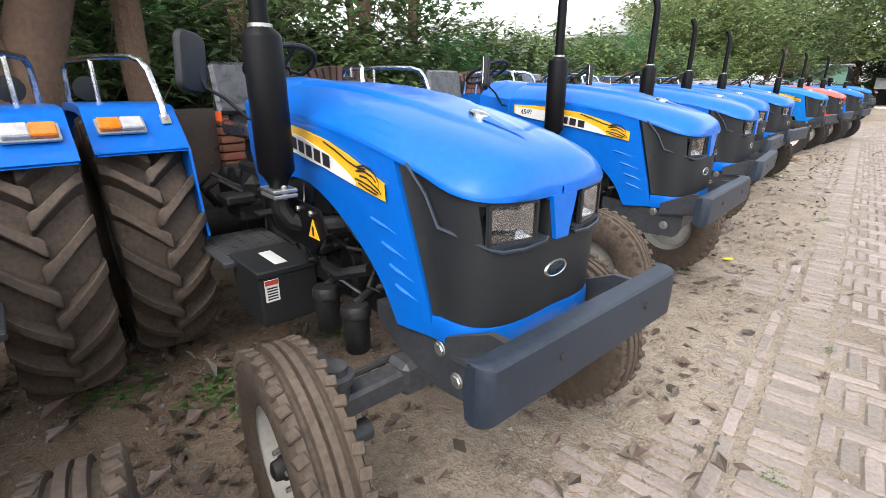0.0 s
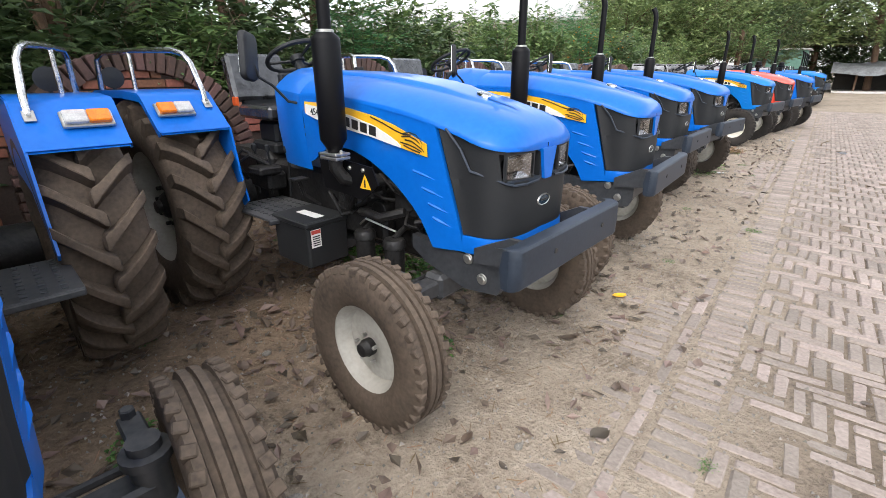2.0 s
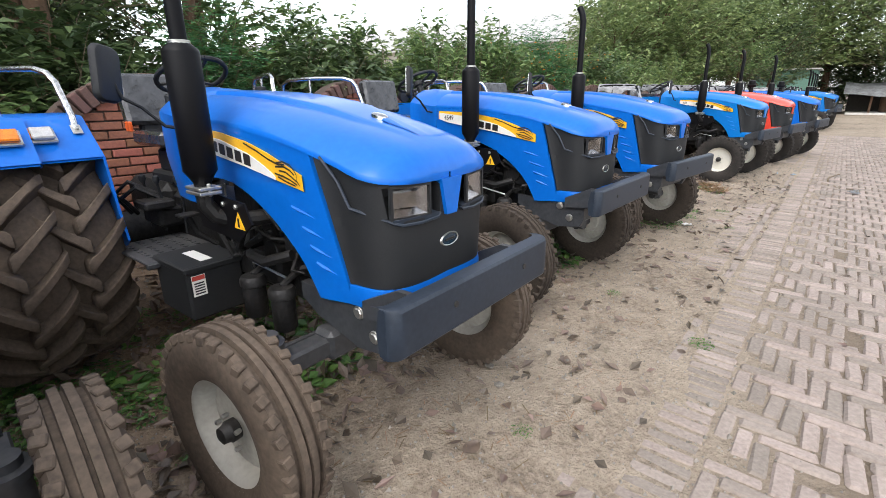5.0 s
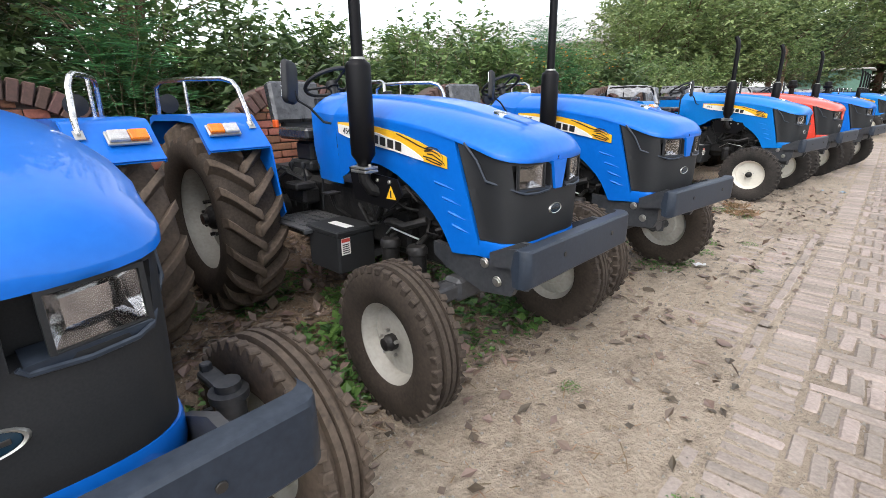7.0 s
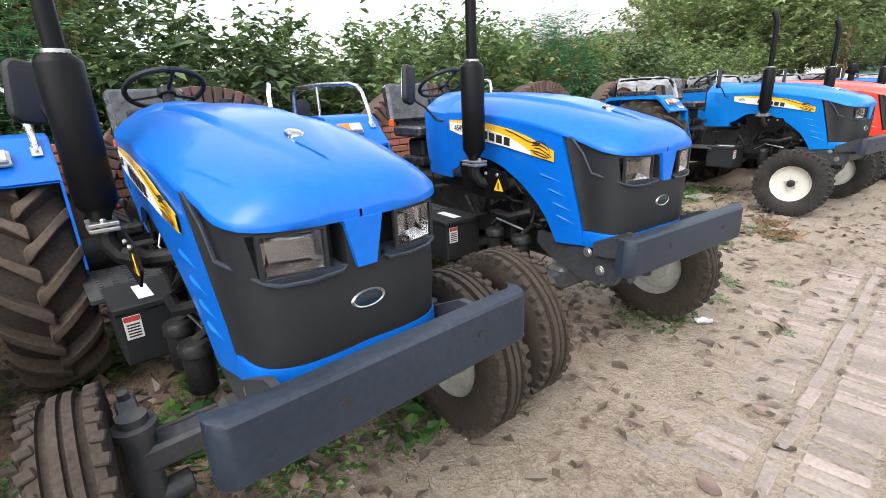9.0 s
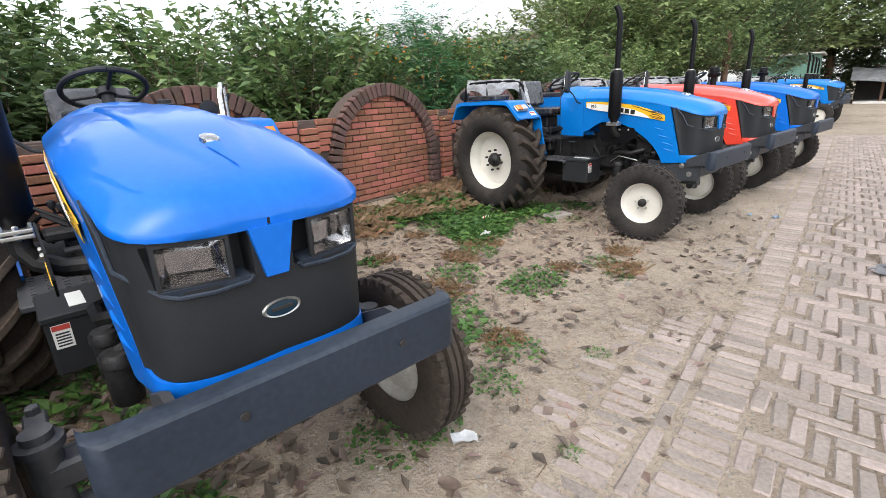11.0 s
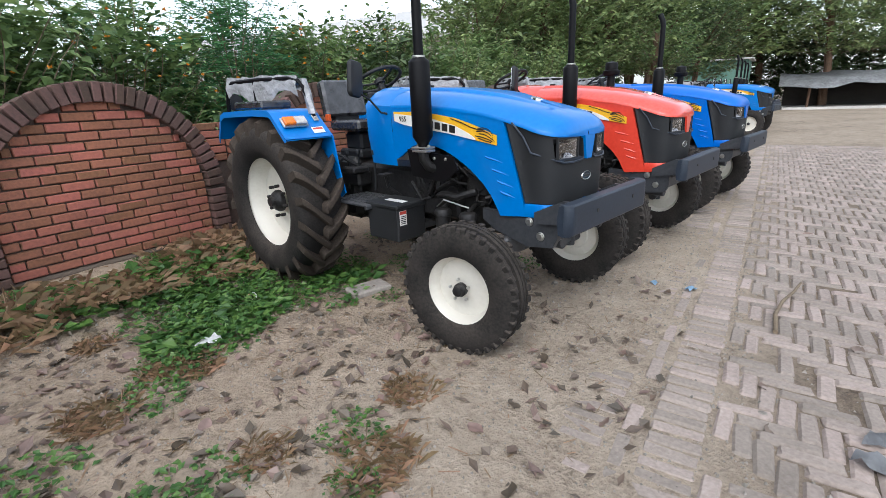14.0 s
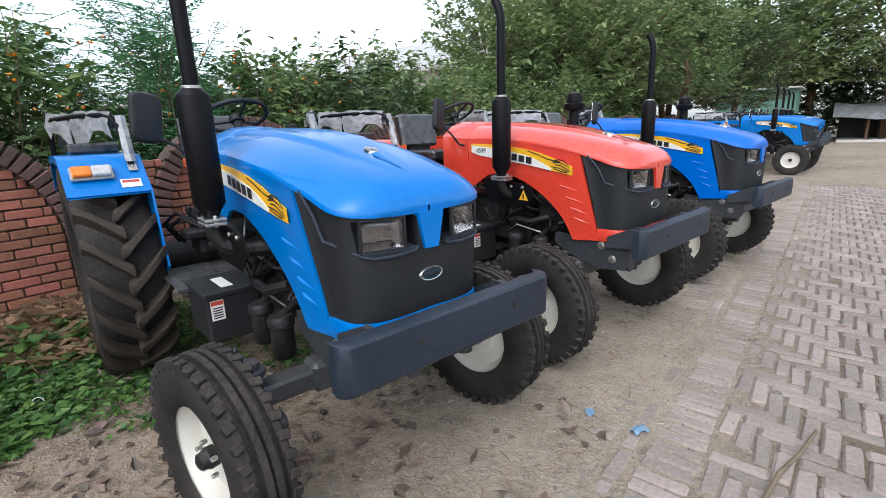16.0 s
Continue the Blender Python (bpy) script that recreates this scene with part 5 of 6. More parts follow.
def sprig_mesh(seed, material, radius, height, stems, leaves, leaf, wide, bottom=0.15, feather=False):
    """A crown made of many thin shoots with leaves along each; returns leaves mesh and twig Geo."""
    rnd = random.Random(seed)
    v, f, tw = [], [], Geo()
    for i in range(stems):
        a, r = rnd.uniform(0, 2 * math.pi), radius * math.sqrt(rnd.random())
        h = height * (bottom + (1 - bottom) * rnd.random() ** 0.8) * (1 - 0.35 * (r / radius) ** 2)
        tip = Vector((r * math.cos(a), r * math.sin(a), h))
        root = Vector((tip.x * 0.35, tip.y * 0.35, max(0.0, h - rnd.uniform(0.5, 1.1))))
        bend = Vector((rnd.uniform(-0.1, 0.1), rnd.uniform(-0.1, 0.1), rnd.uniform(0, 0.12)))
        pts = [root.lerp(tip, t) + bend * math.sin(t * math.pi) for t in (0, 0.35, 0.7, 1)]
        if i % 3 == 0:
            tw.tube(pts, 0.008, 4, 0.003)
        for j in range(leaves):
            t = 0.25 + 0.75 * rnd.random()
            q = t * 3
            p = pts[min(2, int(q))].lerp(pts[min(2, int(q)) + 1], q - min(2, int(q)))
            az = rnd.uniform(0, 2 * math.pi)
            d = Vector((math.cos(az), math.sin(az), rnd.uniform(-0.45, 0.6)))
            sz = leaf * rnd.uniform(0.6, 1.25)
            if feather:
                for m in range(7):
                    base = p + d * sz * (0.2 + 0.13 * m)
                    for s in (-1, 1):
                        leaf_quads(v, f, rnd, base, d * 0.5 + Vector((-d.y, d.x, 0)) * s, sz * 0.22, sz * 0.07)
            else:
                leaf_quads(v, f, rnd, p, d, sz, sz * wide, rnd.uniform(0, 0.8))
    return raw("crown", v, f, material), tw


def trunk_geo(seed, height, r, lean=0.0, fork=True):
    rnd = random.Random(seed)
    g = Geo()
    pts = [Vector((lean * t * t + rnd.uniform(-0.03, 0.03), rnd.uniform(-0.05, 0.05), height * t)) for t in (0, 0.15, 0.35, 0.6, 0.8, 1)]
    g.tube(pts, r, 10, r * 0.55)
    if fork:
        for i in range(5):
            b = pts[3].lerp(pts[5], rnd.random())
            a = rnd.uniform(0, 6.28)
            g.tube([b, b + Vector((math.cos(a) * 0.5, math.sin(a) * 0.5, 0.5)), b + Vector((math.cos(a) * 1.2, math.sin(a) * 1.2, 1.1))], r * 0.4, 7, r * 0.12)
    return g


def plant(name, label, category, group, crown, twig, trunk=None, m=None):
    root = tagged(empty(name), label, category, group)
    tr = part("stem", twig.mesh("stem", TWIG) if isinstance(twig, Geo) else twig, TWIG, root)
    part("crown", crown, None, root)
    if trunk is not None:
        part("trunk", trunk, BARK, root)
    if m is not None:
        root.matrix_basis = m
    return root


rnd = random.Random(11)
kinds = []
for name, lab, mt, rad, hgt, stems, lv, lf, wd, fe in (
        ("shrub", "leafy mid-green shrub growing over the wall", LEAF, 1.1, 2.9, 260, 16, 0.15, 0.5, False),
        ("shrub", "pale green sprawling shrub with thin shoots", LEAF_PALE, 1.2, 2.7, 260, 16, 0.14, 0.55, False),
        ("shrub", "dense dark green shrub behind the wall", LEAF_DARK, 1.2, 2.8, 260, 16, 0.16, 0.55, False),
        ("feathery_shrub", "bright green shrub with feathery leaves", LEAF_FERN, 1.0, 3.0, 110, 9, 0.34, 0.2, True)):
    c, t = sprig_mesh(len(kinds) + 3, mt, rad, hgt, stems, lv, lf, wd, 0.12, fe)
    kinds.append(plant(name, lab, "shrub", "shrubs behind the wall", c, t, None, yard_pose(-2 + len(kinds) * 1.2, 5.6 + 0.3 * (len(kinds) % 2))))
for i in range(84):
    s = -7 + i * 0.46 + rnd.uniform(-0.3, 0.3)
    n = 5.58 + (i % 3) * 0.9 + rnd.uniform(-0.2, 0.2)
    k = rnd.choice((0, 1, 2, 0, 1)) if s > 9 else rnd.choice((0, 2, 2))
    if 14.2 < s < 15.8 or 6.5 < s < 7.4:
        k = 3
    z = rnd.uniform(0.78, 0.96) * (1.0 if n < 6.5 else 1.08) * lerp([(-7, 1.15), (6, 1.07), (9, 1.13), (13, 1.22), (18, 1.2), (30, 1.35)], s)
    m = yard_pose(s, n, -0.02, rnd.uniform(0, 360)) @ Matrix.Diagonal((1, 1, z, 1))
    copy_thing(kinds[k], yard_pose(s, n, -0.02, rnd.uniform(0, 360))).scale = (1, 1, z)

for s, n in ((-3.2, 5.0), (-1.6, 5.2), (0.2, 5.4), (1.2, 5.3)):
    copy_thing(kinds[0], yard_pose(s, n, 0, rnd.uniform(0, 360)))

# trees
trees = []
# the first two crowns take the pale leaf: distant haze put into their colour
for i, (mt, rad, hgt, lf) in enumerate(((LEAF_PALE, 2.2, 4.2, 0.2), (LEAF_PALE, 2.3, 4.0, 0.18), (LEAF_DARK, 2.0, 3.6, 0.16), (LEAF_SHADE, 2.2, 4.4, 0.22))):
    c, t = sprig_mesh(40 + i, mt, rad, hgt, 420, 17, lf, 0.5, 0.0)
    cv = np.array([v.co[:] for v in c.vertices])
    c.vertices.foreach_set("co", (cv + (0, 0, 1.6)).ravel())
    t.v = [(x, y, z + 1.6) for x, y, z in t.v]
    tr = plant("tree", "broad leafy tree with a dark crown", "tree", "trees beyond the wall", c, t, trunk_geo(60 + i, 3.4, 0.13, 0.3), yard_pose(25 + i * 3.0, 7.6 - i * 0.3) if i < 3 else yard_pose(4.6, 11.5))
    trees.append(tr)
for s, n, k, z, turn in ((31, 9, 0, 1.5, 0), (34.5, 6.2, 2, 1.5, 33), (39.5, 8.5, 0, 1.9, 99), (43.5, 10, 2, 2.0, 10), (47.5, 2.5, 0, 1.9, 200), (49, -2.5, 1, 1.9, 100), (28, 6.5, 1, 1.25, 90), (31, 5.5, 1, 1.2, 10), (33, 7.5, 1, 1.4, 150), (36, 5.0, 1, 1.3, 250), (37.5, 3.2, 2, 1.15, 300), (41, 7, 0, 1.5, 60), (46, 4.5, 1, 1.5, 160), (50, 9, 0, 2.0, 10), (52, 1, 2, 2.0, 80), (53, -6, 0, 1.9, 110), (54, -13, 1, 2.0, 210), (53, -20, 2, 2.0, 10), (50, -26, 0, 1.8, 10), (38, 12, 0, 1.6, 130), (-6, 9, 0, 1.0, 10), (-9, 6.4, 1, 1.0, 10), (6.6, 16.5, 3, 1.9, 40), (2.5, 14.5, 3, 2.0, 200), (-2.5, 13, 3, 1.7, 300), (7.0, 12.5, 3, 1.1, 70)):
    copy_thing(trees[k], yard_pose(s, n, 0, turn)).scale = (z, z, z)

for i in range(10):
    copy_thing(kinds[2], yard_pose(52 + (i % 2) * 1.5, 4 - i * 3.0, 0, i * 67)).scale = (2.2, 2.2, 1.9 + 0.2 * (i % 3))

# two old trunks and overhanging branches close behind the start of the row
c, t = sprig_mesh(77, LEAF, 1.9, 2.2, 210, 13, 0.12, 0.7, 0.0)
cv = np.array([v.co[:] for v in c.vertices])
c.vertices.foreach_set("co", (cv + (0, 0, 2.1)).ravel())
t.v = [(x, y, z + 2.1) for x, y, z in t.v]
g = Geo()
g.tube([(0, 0, -0.05), (0.02, 0.03, 0.6), (0.0, 0.05, 1.2), (0.1, 0.02, 1.7), (0.35, 0.0, 2.4), (0.6, -0.1, 3.0)], 0.22, 12, 0.13)
g.tube([(0.0, 0.05, 1.25), (-0.2, 0.0, 1.8), (-0.45, -0.05, 2.4), (-0.7, -0.1, 3.0)], 0.17, 10, 0.1)
old = plant("tree", "old rough-barked tree with forked trunk and round leaves", "tree", "trees beyond the wall", c, t, g, yard_pose(0.6, 3.95))
g2 = Geo()
g2.tube([(0, 0, -0.05), (0.03, 0, 0.8), (0.0, 0.02, 1.6), (0.02, 0, 2.4), (0.1, 0, 3.4)], 0.11, 10, 0.08)
g2.tube([(0.12, 0.05, -0.05), (0.15, 0.05, 1.2), (0.22, 0.05, 2.4), (0.3, 0, 3.2)], 0.07, 8, 0.05)
slim = plant("tree", "slim twin-stemmed tree with hanging leaves", "tree", "trees beyond the wall", c, t.mesh("stem", TWIG), g2, yard_pose(1.32, 4.1, 0, 70))
slim2 = copy_thing(slim, yard_pose(3.4, 6.4, 0, 200))
slim4 = copy_thing(slim, yard_pose(5.6, 6.5, 0, 120))
slim4.scale = (1.15, 1.15, 1.2)
slim5 = copy_thing(slim, yard_pose(7.6, 7.4, 0, 10))
slim5.scale = (1.0, 1.0, 1.15)
tagged(copy_thing(slim, yard_pose(30.8, 3.6, 0, 30)), "slim leaning tree at the end of the row")

# weeds, dry leaves and litter
def weed_mesh(seed, r, n, leaf, material):
    rn = random.Random(seed)
    v, f = [], []
    for i in range(n):
        a, q = rn.uniform(0, 6.283), r * math.sqrt(rn.random())
        p = (q * math.cos(a), q * math.sin(a), rn.uniform(0.005, 0.09) * (1.2 - q / r))
        az = rn.uniform(0, 6.283)
        leaf_quads(v, f, rn, p, (math.cos(az), math.sin(az), rn.uniform(0.0, 0.6)), leaf * rn.uniform(0.6, 1.3), leaf * 0.7, rn.uniform(0, 0.5))
    return raw("weed", v, f, material)


def straw_mesh(seed, r, n, length):
    rn = random.Random(seed)
    v, f = [], []
    for i in range(n):
        a, q = rn.uniform(0, 6.283), r * math.sqrt(rn.random())
        p = Vector((q * math.cos(a), q * math.sin(a), 0))
        az, up = rn.uniform(0, 6.283), rn.uniform(0.1, 1.2)
        d = Vector((math.cos(az), math.sin(az), up)).normalized() * length * rn.uniform(0.5, 1.2)
        s = Vector((-math.sin(az), math.cos(az), 0)) * 0.004
        k = len(v)
        v += [tuple(p - s), tuple(p + s), tuple(p + d * 0.6 + s), tuple(p + d + Vector((0, 0, -0.3 * d.length)))]
        f += [(k, k + 1, k + 2), (k, k + 2, k + 3)]
    return raw("dry_grass", v, f, STRAW)


weeds = [weed_mesh(i, 0.28, 170, 0.045, WEED) for i in range(3)]
big_weeds = [weed_mesh(10 + i, 0.2, 45, 0.1, WEED) for i in range(2)]
straws = [straw_mesh(20 + i, 0.35, 260, 0.22) for i in range(3)]


def put_patch(name, me, s, n, label, cat, sc=1.0):
    ob = tagged(new(name, me), label, cat, "weeds on the dirt", "stuff")
    ob.matrix_basis = yard_pose(s, n, dirt_height(s, n) - 0.004, rnd.uniform(0, 360)) @ Matrix.Diagonal((sc, sc, sc * rnd.uniform(0.7, 1.2), 1))


for i in range(70):
    s, n = rnd.uniform(-2, 16), rnd.uniform(1.3, 4.1)
    put_patch("weed_patch", rnd.choice(weeds + big_weeds), s, n, "low green weeds on dirt", "weeds", rnd.uniform(0.4, 0.9))
for i in range(95):
    s, n = rnd.uniform(4.0, 9.5), rnd.uniform(1.4, 3.6)
    put_patch("weed_patch", rnd.choice(big_weeds + weeds), s, n, "low green weeds between the tractors", "weeds", rnd.uniform(0.5, 1.1))
for i in range(26):
    s, n = rnd.uniform(9.6, 12.6), 0.9 + 3.2 * rnd.random()
    put_patch("weed_patch", rnd.choice(weeds), s, n, "low green weeds on dirt", "weeds", rnd.uniform(0.4, 0.9))
for i in range(12):
    put_patch("weed_patch", rnd.choice(big_weeds + weeds), rnd.uniform(12.0, 14.0), rnd.uniform(3.5, 4.2), "knee-high green weeds at the wall foot", "weeds", rnd.uniform(1.0, 1.6))
for i in range(60):
    put_patch("weed_patch", rnd.choice(weeds + big_weeds), rnd.uniform(12.5, 14.3), rnd.uniform(2.5, 4.25), "lush green weeds beside the wall", "weeds", rnd.uniform(0.7, 1.3))
for i in range(16):
    put_patch("dry_grass_patch", rnd.choice(straws), rnd.uniform(9.5, 13), rnd.uniform(0.9, 3.4), "flattened dry grass on the dirt", "dry grass", rnd.uniform(0.3, 0.6))
for i in range(34):
    put_patch("dry_grass_patch", rnd.choice(straws), rnd.uniform(8.5, 14), rnd.uniform(3.75, 4.3), "dry brown grass at the wall foot", "dry grass", rnd.uniform(0.7, 1.2))
for i in range(10):
    put_patch("weed_patch", weeds[i % 3], rnd.uniform(0, 12), rnd.uniform(-0.2, 0.9), "tiny green weeds in the dirt", "weeds", rnd.uniform(0.12, 0.3))

# creepers on the wall and orange blossoms among the leaves
v, f = [], []
cr = random.Random(5)
for base, spread in ((14.1, 0.3), (7.6, 0.3), (3.5, 0.6)):
    for i in range(45):
        z = 1.9 - 0.75 * cr.random() ** 1.6
        s = base + cr.gauss(0, spread * (0.4 + 0.5 * max(0, z - 0.6)))
        p = yard(s, WALL_N - 0.05 - 0.06 * cr.random(), z)
        d = yard(cr.uniform(-1, 1), -cr.uniform(0.2, 1), -cr.uniform(0.1, 0.8))
        leaf_quads(v, f, cr, p, d, cr.uniform(0.03, 0.05), 0.03)
tagged(new("creeper", raw("creeper", v, f, LEAF)), "green creeper hanging over the brick wall", "creeper", "", "stuff")
v, f = [], []
for i in range(60):
    p = yard(cr.uniform(12.5, 18), cr.uniform(4.7, 5.4), cr.uniform(1.6, 2.5))
    for j in range(5):
        leaf_quads(v, f, cr, p, (cr.uniform(-1, 1), cr.uniform(-1, 1), cr.uniform(0, 1)), 0.035, 0.03)
tagged(new("blossoms", raw("blossoms", v, f, PETAL)), "small orange blossoms in the hedge", "flowers", "", "stuff")


def curled_leaf(seed, size):
    """A dry leaf, curled across and along, with a midrib fold."""
    rn = random.Random(seed)
    cu, al = rn.uniform(0.3, 1.2), rn.uniform(-0.6, 0.8)
    rows = []
    for i in range(7):
        t = i / 6
        w = size * 0.36 * math.sin(math.pi * min(1, t * 0.92 + 0.04)) ** 0.8
        rows.append([(size * (t - 0.5), w * k, size * (0.10 * cu * k * k + 0.22 * al * (t - 0.5) ** 2 + 0.03 * math.sin(5 * t + k * 3) + 0.03)) for k in (-1, -0.5, 0, 0.5, 1)])
    return raw("dry_leaf", Geo().grid(rows).v, Geo().grid(rows).f, DRY, True)


curls = [curled_leaf(i, 0.1) for i in range(7)]
lr = random.Random(21)
for i in range(300):
    if i < 150:
        s, n = lr.uniform(8.6, 12.4), 0.9 + 2.6 * lr.random()
    elif i < 240:
        s, n = lr.uniform(-1, 9), lr.uniform(1.2, 3.4)
    else:
        s, n = lr.uniform(-1, 18), lr.uniform(-1.6, 1.1)
    ob = tagged(new("dry_leaf", lr.choice(curls)), "curled brown dry leaf on the dirt", "leaf", "fallen leaves")
    sc = lr.uniform(0.4, 1.0)
    ob.matrix_basis = yard_pose(s, n, dirt_height(s, n) + 0.004, lr.uniform(0, 360)) @ pose(0, 0, 0, lr.uniform(-25, 25), lr.uniform(-15, 15), 0) @ Matrix.Diagonal((sc, sc, sc, 1))
v, f = [], []
for i in range(5000):
    s, n = lr.uniform(-2, 15), lr.uniform(1.2, 4.2) if i % 6 else lr.uniform(0.1, 1.6)
    leaf_quads(v, f, lr, yard(s, n, dirt_height(s, n) + 0.004), (lr.uniform(-1, 1), lr.uniform(-1, 1), lr.uniform(-0.05, 0.35)), lr.uniform(0.04, 0.11), lr.uniform(0.03, 0.06))
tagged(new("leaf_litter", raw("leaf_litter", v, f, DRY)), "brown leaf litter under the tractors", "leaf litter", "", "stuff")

v, f = [], []
for i in range(1700):
    s, n = lr.uniform(3.5, 9.6) if i % 3 else lr.uniform(-2, 9.5), 1.4 + 2.6 * lr.random()
    leaf_quads(v, f, lr, yard(s, n, dirt_height(s, n) + 0.012), (lr.uniform(-1, 1), lr.uniform(-1, 1), lr.uniform(-0.1, 0.5)), lr.uniform(0.07, 0.14), lr.uniform(0.05, 0.09))
tagged(new("leaf_litter", raw("leaf_litter", v, f, DRY)), "broad grey-brown fallen leaves among the weeds", "leaf litter", "", "stuff")

v, f = [], []
for i in range(7000):
    s, n = lr.uniform(-1.5, 16), 0.3 + 3.9 * lr.random()
    if n < 1.2 and lr.random() < 0.25:
        continue
    p, a, q = yard(s, n, dirt_height(s, n) + 0.004), lr.uniform(0, 6.283), lr.uniform(0.012, 0.05)
    d, w = Vector((math.cos(a), math.sin(a), lr.uniform(-0.1, 0.25))) * q, Vector((-math.sin(a), math.cos(a), 0)) * lr.uniform(0.0012, 0.003)
    k = len(v)
    v += [tuple(p - d - w), tuple(p - d + w), tuple(p + d + w), tuple(p + d - w)]
    f += [(k, k + 1, k + 2, k + 3)]
tagged(new("straw_bits", raw("straw_bits", v, f, STRAW)), "scattered straw and twig bits on the dirt", "straw", "", "stuff")


def stone_mesh(seed):
    rn = random.Random(seed)
    g = Geo()
    rows = []
    for i in range(6):
        th = math.pi * i / 5
        rows.append([((math.sin(th) + 0.02) * math.cos(a) * (1 + 0.25 * noise.noise(Vector((a, th, seed * 3.1)))), (math.sin(th) + 0.02) * math.sin(a) * 0.75, 0.55 * math.cos(th) * (1 + 0.3 * noise.noise(Vector((th, a, seed))))) for a in [6.283 * j / 9 for j in range(9)]])
    g.grid(rows, True)
    return g.mesh("stone", STONE, 30)


stones = [stone_mesh(i) for i in range(5)]
for i in range(90):
    s, n = lr.uniform(-1, 16), lr.uniform(-1.8, 3.6)
    ob = tagged(new("stone", lr.choice(stones)), "small rough stone on the dirt", "stone", "scattered stones")
    sc = lr.uniform(0.008, 0.03)
    ob.matrix_basis = yard_pose(s, n, dirt_height(s, n) + sc * 0.2, lr.uniform(0, 360)) @ Matrix.Diagonal((sc, sc, sc, 1))
v, f = [], []
for i in range(38000):
    s, n = lr.uniform(-1.5, 17), lr.uniform(-0.3, 4) if i % 4 else lr.uniform(-2.8, 0)
    q = lr.uniform(0.003, 0.012) * (1.5 if i % 9 == 0 else 1.0)
    p = yard(s, n, dirt_height(s, n) + q * 0.3)
    k = len(v)
    a = lr.uniform(0, 6)
    v += [(p.x + q * math.cos(a + j * 2.1) * lr.uniform(0.7, 1.4), p.y + q * math.sin(a + j * 2.1), p.z - q * 0.6) for j in range(3)] + [(p.x, p.y, p.z + q * 0.7)]
    f += [(k, k + 1, k + 3), (k + 1, k + 2, k + 3), (k + 2, k, k + 3)]
tagged(new("gravel", raw("gravel", v, f, STONE)), "fine gravel and clods on the dirt", "gravel", "", "stuff")
rock = tagged(new("boulder", stones[2]), "mossy grey stone block at the wall foot", "stone")
rock.matrix_basis = Matrix.Translation((3.85, 11.2, 0.09)) @ Matrix.Rotation(0.8, 4, "Z") @ Matrix.Diagonal((0.24, 0.17, 0.25, 1))
sl = tagged(new("stone_slab", Geo().box((-0.16, -0.1, 0), (0.16, 0.1, 0.05), 0.02).mesh("slab", STONE)), "flat broken stone slab behind the front wheel", "stone")
sl.matrix_basis = Matrix.Translation((7.35, 11.95, 0.01)) @ Matrix.Rotation(0.5, 4, "Z")


def stick(pts, r):
    g = Geo()
    g.tube(pts, r, 7, r * 0.6)
    return g.mesh("stick", TWIG)


st = tagged(new("stick", stick([(0, 0, 0), (0.17, 0.2, 0.012), (0.36, 0.36, 0.008), (0.53, 0.46, 0.02), (0.74, 0.62, 0.012)], 0.014)), "pale crooked stick lying on the paving", "stick")


def scrap(seed, size, material):
    rn = random.Random(seed)
    rows = [[(size * (i / 5 - 0.5), size * 0.6 * (j / 4 - 0.5), size * rn.uniform(0.02, 0.3)) for j in range(5)] for i in range(6)]
    g = Geo().grid(rows)
    return raw("scrap", g.v, g.f, material, True)


# litter that lies in fixed spots
def lay_on_ground(name, me, x, y, turn, label, cat, lift=0.004):
    s, n = x * math.cos(ROW) + y * math.sin(ROW), -x * math.sin(ROW) + y * math.cos(ROW)
    ob = tagged(new(name, me), label, cat)
    ob.matrix_basis = Matrix.Translation((x, y, max(0.004, dirt_height(s, n)) + lift)) @ Matrix.Rotation(radians(turn), 4, "Z")
    return ob


lay_on_ground("plastic_scrap", scrap(1, 0.09, LITTER_BLUE), 9.75, 11.45, 20, "torn light blue plastic scrap", "litter")
lay_on_ground("plastic_scrap", scrap(2, 0.07, LITTER_BLUE), 9.56, 11.62, 80, "small blue plastic scrap", "litter")
lay_on_ground("plastic_scrap", scrap(3, 0.17, LITTER_WHITE), 6.35, 11.25, 45, "crumpled clear plastic bag", "litter")
lay_on_ground("plastic_scrap", scrap(4, 0.15, TARP), 9.37, 9.70, 120, "crumpled strip of dirty plastic film on the paving", "litter")
lay_on_ground("plastic_scrap", scrap(6, 0.12, TARP), 9.5, 9.82, 30, "torn grey plastic film on the paving", "litter")
lay_on_ground("plastic_scrap", scrap(5, 0.12, LITTER_WHITE), 5.9, 8.05, 10, "crumpled white plastic scrap", "litter")
cup = lay_on_ground("paper_cup", Geo().revolve([(0.022, 0), (0.03, 0.07), (0.026, 0.07), (0.02, 0.006)], 14).mesh("paper_cup", WHITE), 6.43, 11.98, 0, "small white and red paper cup lying in weeds", "cup", 0.03)
cup.matrix_basis = cup.matrix_basis @ pose(0, 0, 0, 70, 0, 40)
part("cup_band", Geo().revolve([(0.0255, 0.028), (0.0295, 0.058)], 14, None, False), LABEL_RED, cup)
st.matrix_basis = Matrix.Translation((9.827, 10.734, 0.016))
for i, (x, y) in enumerate(((2.6, 3.99), (3.04, 4.5), (1.36, 2.3), (5.37, 6.63), (5.82, 7.8), (1.95, 2.65))):
    lay_on_ground("fallen_leaf", raw("fallen_leaf", [v.co[:] for v in curls[i].vertices], [p.vertices[:] for p in curls[i].polygons], YELLOW if i == 0 else DRY, True), x, y, 40 * i, "yellow fallen leaf on the dirt" if i == 0 else "brown fallen leaf on the paving", "leaf")


